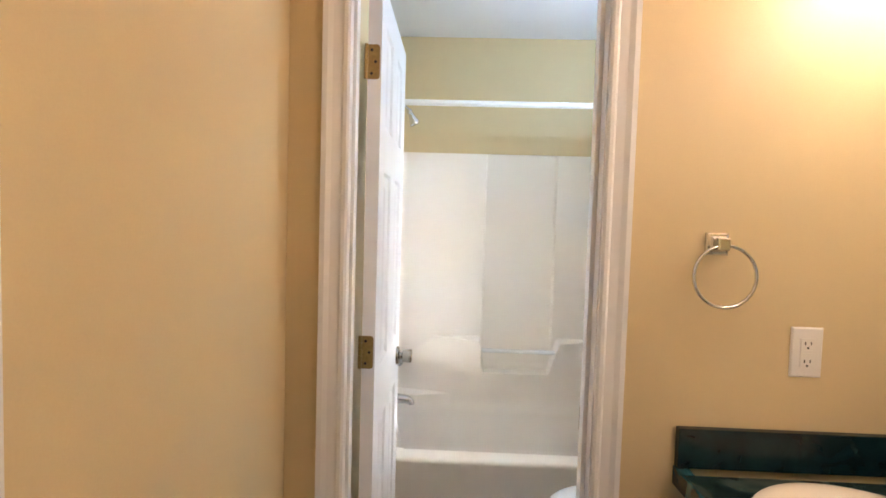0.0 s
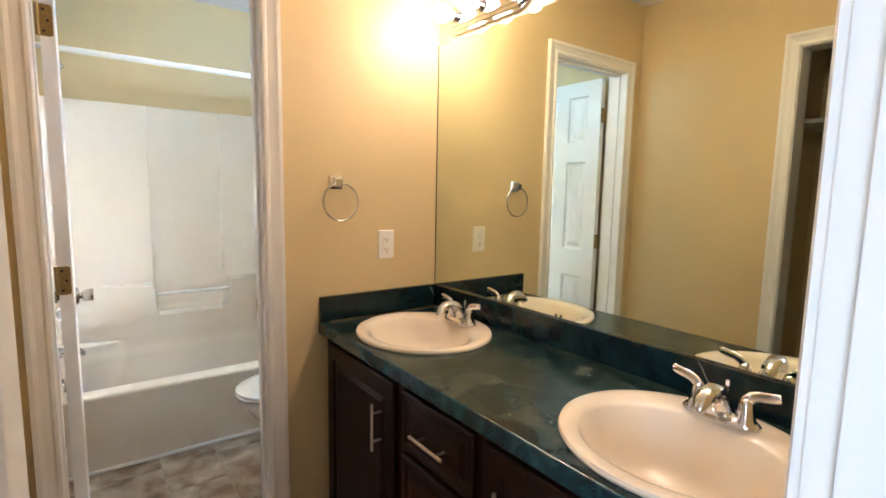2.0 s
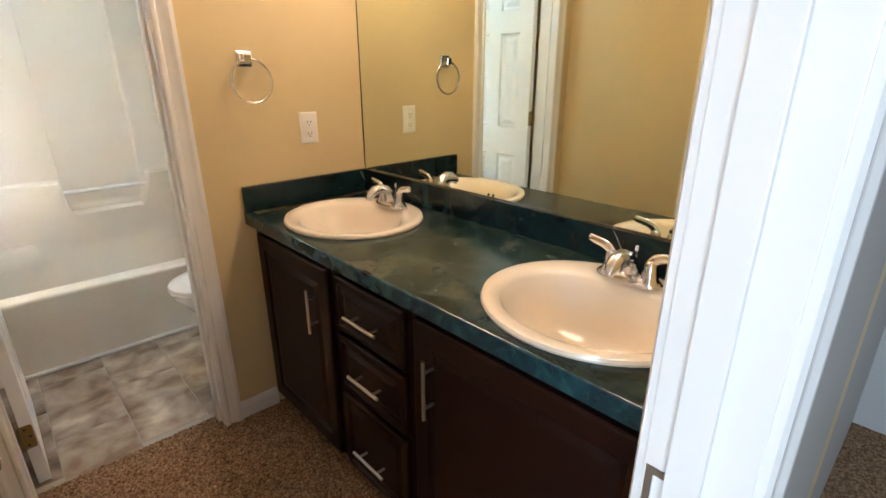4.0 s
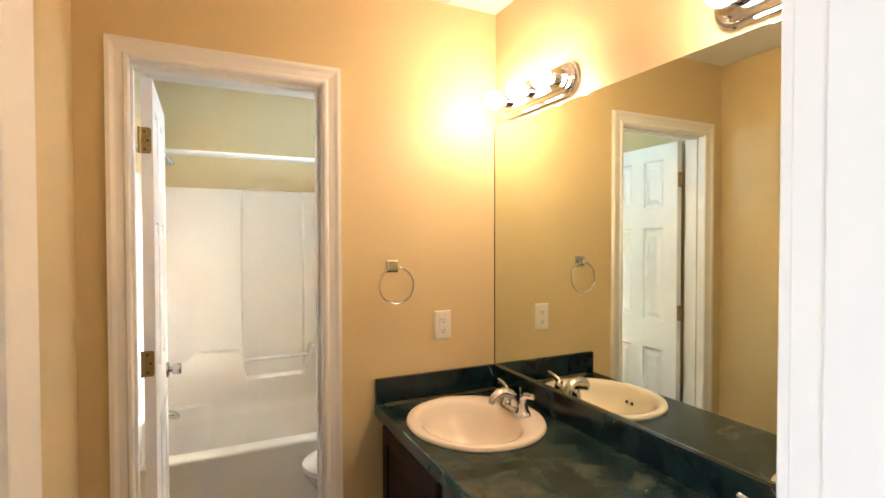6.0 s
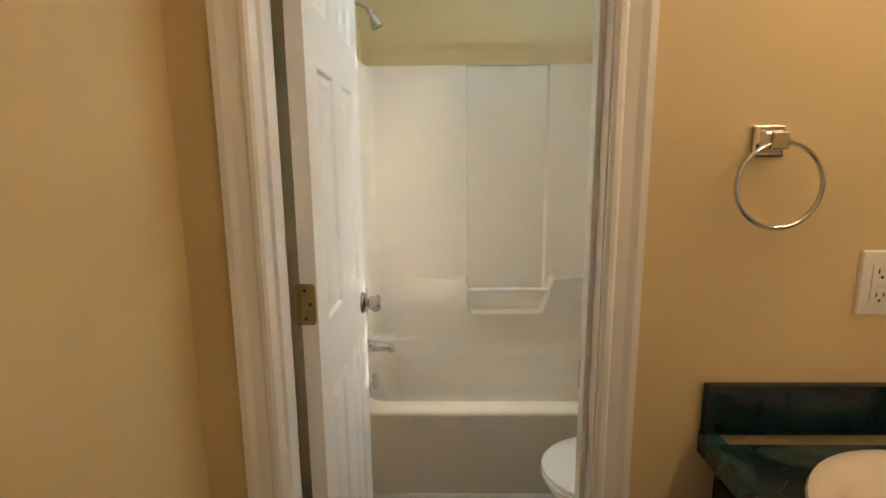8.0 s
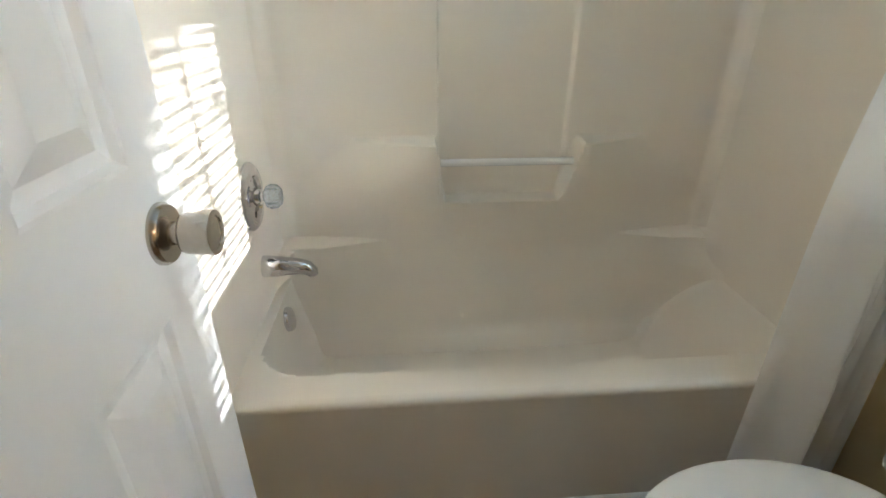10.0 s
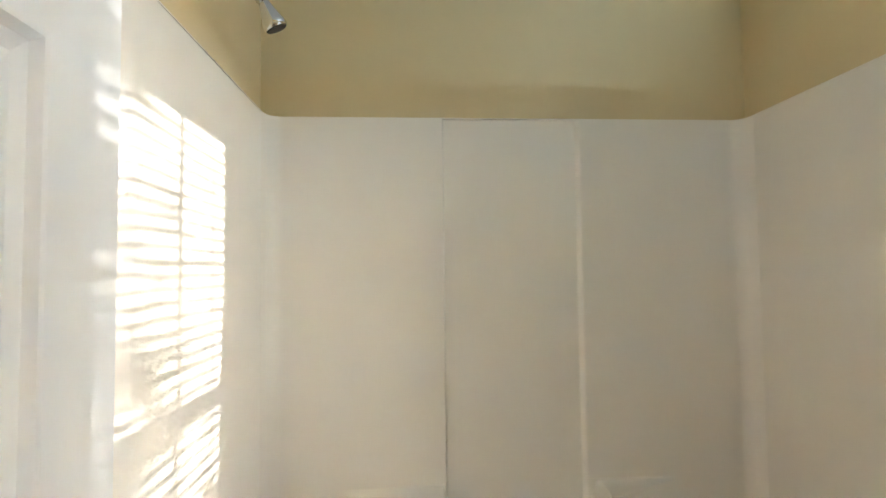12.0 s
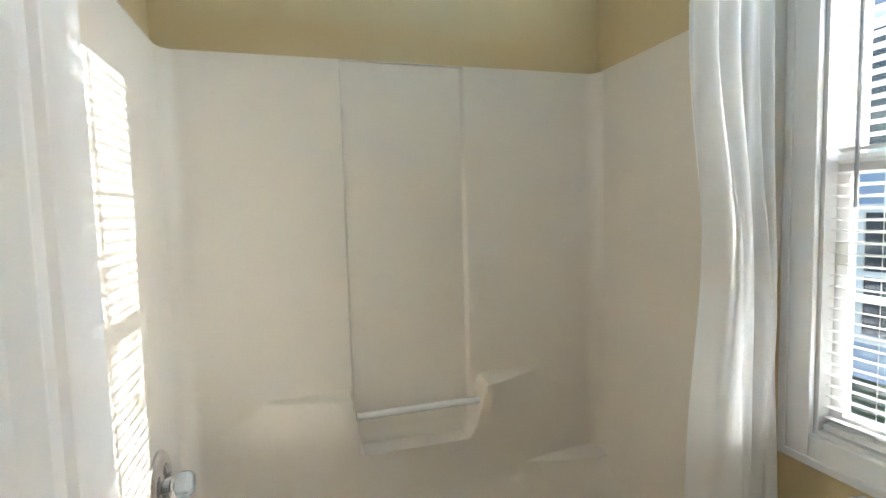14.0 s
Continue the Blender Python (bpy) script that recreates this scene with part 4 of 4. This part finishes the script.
for x, z0, z1 in ((1.3205, ZM - 0.02, WZ1 - 0.012), (1.2965, WZ0 + 0.012, ZM + 0.02)):
    sash = bmesh.new()
    y0, y1, w = WY0 + 0.0125, WY1 - 0.0125, 0.026
    for b in ((y0, y0 + w, z0, z1), (y1 - w, y1, z0, z1), (y0 + w, y1 - w, z0, z0 + 0.036), (y0 + w, y1 - w, z1 - 0.036, z1)):
        bx(sash, x, x + 0.023, *b)
    sash = part("sash", sash, WHITE, win)
    gy0, gy1, gz0, gz1 = y0 + w, y1 - w, z0 + 0.036, z1 - 0.036
    bm = bmesh.new()
    for k in (1, 2):
        yy = gy0 + (gy1 - gy0) * k / 3
        bx(bm, x + 0.009, x + 0.018, yy - 0.006, yy + 0.006, gz0, gz1)
    part("muntin", bm, WHITE, sash)
    bm = bmesh.new()
    zz = (gz0 + gz1) / 2
    bx(bm, x + 0.0085, x + 0.0185, gy0, gy1, zz - 0.006, zz + 0.006)
    part("muntin", bm, WHITE, sash)
    pane = part("pane", box(x + 0.012, x + 0.015, gy0, gy1, gz0, gz1), GLASS, sash)
    pane.visible_shadow = False


def blind():
    b = thing("window_blind", (TR + 0.03, (WY0 + WY1) / 2, WZ0), "white horizontal mini blind lowered over the window with open slats", "blind")
    y0, y1, xc = WY0 + 0.018, WY1 - 0.018, TR + 0.018
    part("head_rail", box(xc - 0.013, xc + 0.013, y0, y1, WZ1 - 0.040, WZ1 - 0.013, 0.002), BLIND, b)
    part("bottom_rail", box(xc - 0.0125, xc + 0.0125, y0, y1, WZ0 + 0.016, WZ0 + 0.030, 0.003), BLIND, b)
    prof = [(-0.0125, -0.0022), (-0.006, 0.0002), (0, 0.001), (0.006, 0.0002), (0.0125, -0.0022)]
    ring = lambda y: [(dx, y, dz) for dx, dz in prof] + [(dx, y, dz - 0.0005) for dx, dz in prof[::-1]]
    bm = bmesh.new()
    skin(bm, [ring(y0 + 0.002), ring(y1 - 0.002)])
    bmesh.ops.recalc_face_normals(bm, faces=bm.faces)
    me = bpy.data.meshes.new("slat")
    bm.to_mesh(me)
    bm.free()
    me.materials.append(BLIND)
    rnd = random.Random(4)
    z = WZ0 + 0.044
    while z < WZ1 - 0.046:
        s = new("slat", me)
        s.parent = b
        s.matrix_parent_inverse = b.matrix_basis.inverted()
        s.matrix_basis = Matrix.Translation((xc, 0, z)) @ Matrix.Rotation(radians(12 + rnd.uniform(-0.5, 0.5)), 4, "Y")
        z += 0.0235
    for y in (y0 + 0.10, y1 - 0.10):
        bm = bmesh.new()
        for dx in (-0.0135, 0.0135):
            tube(bm, [(xc + dx, y, WZ0 + 0.02), (xc + dx, y, WZ1 - 0.03)], 0.0007, 5)
        part("ladder_cord", bm, BLIND, b)
    part("tilt_wand", tube(bmesh.new(), [(xc - 0.020, y1 - 0.055, WZ1 - 0.035), (xc - 0.022, y1 - 0.055, 1.32)], 0.0038, 8), mat("wand_plastic", (0.45, 0.46, 0.48), 0.2), b, "clear grey tilt wand")


blind()

# ---- outdoors, beyond the bath room window ----
part("ground", box(-900, 900, -900, 900, -0.62, -0.6), GRASS, kind="structure")


# The far backdrop emits blue of its own, in place of daylit distance.
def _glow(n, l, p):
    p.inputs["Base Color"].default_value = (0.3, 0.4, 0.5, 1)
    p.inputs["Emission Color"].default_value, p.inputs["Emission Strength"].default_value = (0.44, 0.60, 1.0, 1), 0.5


part("backdrop", box(40.0, 40.05, 10.0, 90.0, -0.6, 14.0), special("glowing_distance", _glow), kind="structure")


def neighbour_house():
    """A pale lap-sided house whose shaded side faces the window; its sash windows look dark."""
    h = thing("neighbour_house", (8, 6, -0.6), "slate blue house with lap siding beyond the window", "house")
    x = 6.0
    part("wall", box(x, 12.0, 1.6, 12.0, -0.6, 4.6), SIDING, h)
    for k in range(34):
        z = -0.58 + k * 0.15
        part("siding_board", skin(bmesh.new(), [[(x - 0.026, y, z), (x - 0.001, y, z + 0.15), (x - 0.001, y, z)] for y in (1.6, 12.0)]), SIDING, h)
    dark = mat("far_window_glass", (0.05, 0.06, 0.08), 0.08, var=0.1)
    for y0, z0 in ((2.86, 1.86), (2.86, -0.1), (5.6, 1.86)):
        w = part("window", box(x - 0.030, x - 0.0275, y0, y0 + 0.90, z0, z0 + 1.3), dark, h, "dark sash window in a white frame")
        bm = bmesh.new()
        for a0, a1, b0, b1 in ((y0 - 0.09, y0, z0 - 0.09, z0 + 1.39), (y0 + 0.90, y0 + 0.99, z0 - 0.09, z0 + 1.39), (y0, y0 + 0.90, z0 - 0.09, z0), (y0, y0 + 0.90, z0 + 1.3, z0 + 1.39), (y0, y0 + 0.90, z0 + 0.62, z0 + 0.68), (y0 + 0.29, y0 + 0.31, z0, z0 + 1.3), (y0 + 0.59, y0 + 0.61, z0, z0 + 1.3)):
            bx(bm, x - 0.05, x - 0.0305, a0, a1, b0, b1)
        part("frame", bm, WHITE, w)
    bm = bmesh.new()
    skin(bm, [[(5.6, y, 4.5), (9.0, y, 6.4), (12.4, y, 4.5)] for y in (1.2, 12.4)])
    part("roof", bm, mat("far_shingle", (0.10, 0.10, 0.11), 0.9, var=0.2, scale=20), h)
    part("corner_board", box(x - 0.045, x + 0.05, 1.55, 1.70, -0.6, 4.55), WHITE, h)


neighbour_house()


def sun_break_tree(cx, cy, cz, r):
    """An unseen tree added in the yard to break the low sun: trunk, limbs and a crown of single leaves."""
    t = thing("tree", (cx, cy, -0.6), "leafy green tree added out of view to break the low sun", "tree")
    rnd = random.Random(11)
    part("trunk", tube(bmesh.new(), [(cx, cy, -0.62), (cx + 0.03, cy, 0.2), (cx - 0.04, cy + 0.05, 1.2), (cx, cy, cz - 0.3), (cx + 0.05, cy, cz + r * 0.5)], [0.20, 0.15, 0.13, 0.10, 0.03], 12), mat("bark", (0.14, 0.10, 0.07), 0.95, var=0.3, scale=14, bump=0.8, bscale=40), t, smooth=True)
    for k in range(9):
        a, up = k * 2.4, rnd.uniform(0.1, 0.7)
        o = Vector((cx, cy, cz - 0.7 + 0.12 * k))
        d = Vector((math.cos(a), math.sin(a), up)).normalized() * r * 0.8
        part("limb", tube(bmesh.new(), [o, o + d * 0.4 + Vector((0, 0, -0.04)), o + d * 0.75, o + d], [0.055, 0.04, 0.025, 0.008], 8), bpy.data.materials["bark"], t, smooth=True)
    bm = bmesh.new()
    clumps = []
    while len(clumps) < 90:
        v = Vector((rnd.uniform(-1, 1), rnd.uniform(-1, 1), rnd.uniform(-1, 1)))
        if v.length < 1:
            clumps.append(Vector((cx, cy, cz)) + v * r * 0.9)
    for c in clumps:
        for _ in range(95):
            p = c + Vector((rnd.gauss(0, 0.17), rnd.gauss(0, 0.17), rnd.gauss(0, 0.15)))
            q = Matrix.Translation(p) @ Matrix.Rotation(rnd.uniform(0, 6.28), 4, "Z") @ Matrix.Rotation(rnd.uniform(-1.3, 1.3), 4, "X")
            bm.faces.new([bm.verts.new(q @ Vector(e)) for e in ((-0.070, 0, 0), (0, -0.038, 0.006), (0.075, 0, -0.004), (0, 0.038, 0.006))])
    part("crown", bm, mat("tree_leaf", (0.07, 0.11, 0.03), 0.6, var=0.25, scale=8), t)


sun_break_tree(8.4, -3.62, 2.95, 1.6)

# ---- bath floor tiles ----
for i in range(-1, 6):
    x = 0.029 + 0.2445 * i
    start = 0.118 if i % 2 else -0.122
    for k in range(5):
        y = start + 0.472 * k
        x0, x1, y0, y1 = max(x + 0.0015, TL), min(x + 0.243, TR), max(y + 0.0015, 0.087), min(y + 0.4705, TF + 0.02)
        if x1 - x0 > 0.02 and y1 - y0 > 0.02:
            part("tile", bx(bmesh.new(), x0, x1, y0, y1, -0.002, 0.0, 0.0012, 1), VINYL, bath_floor)
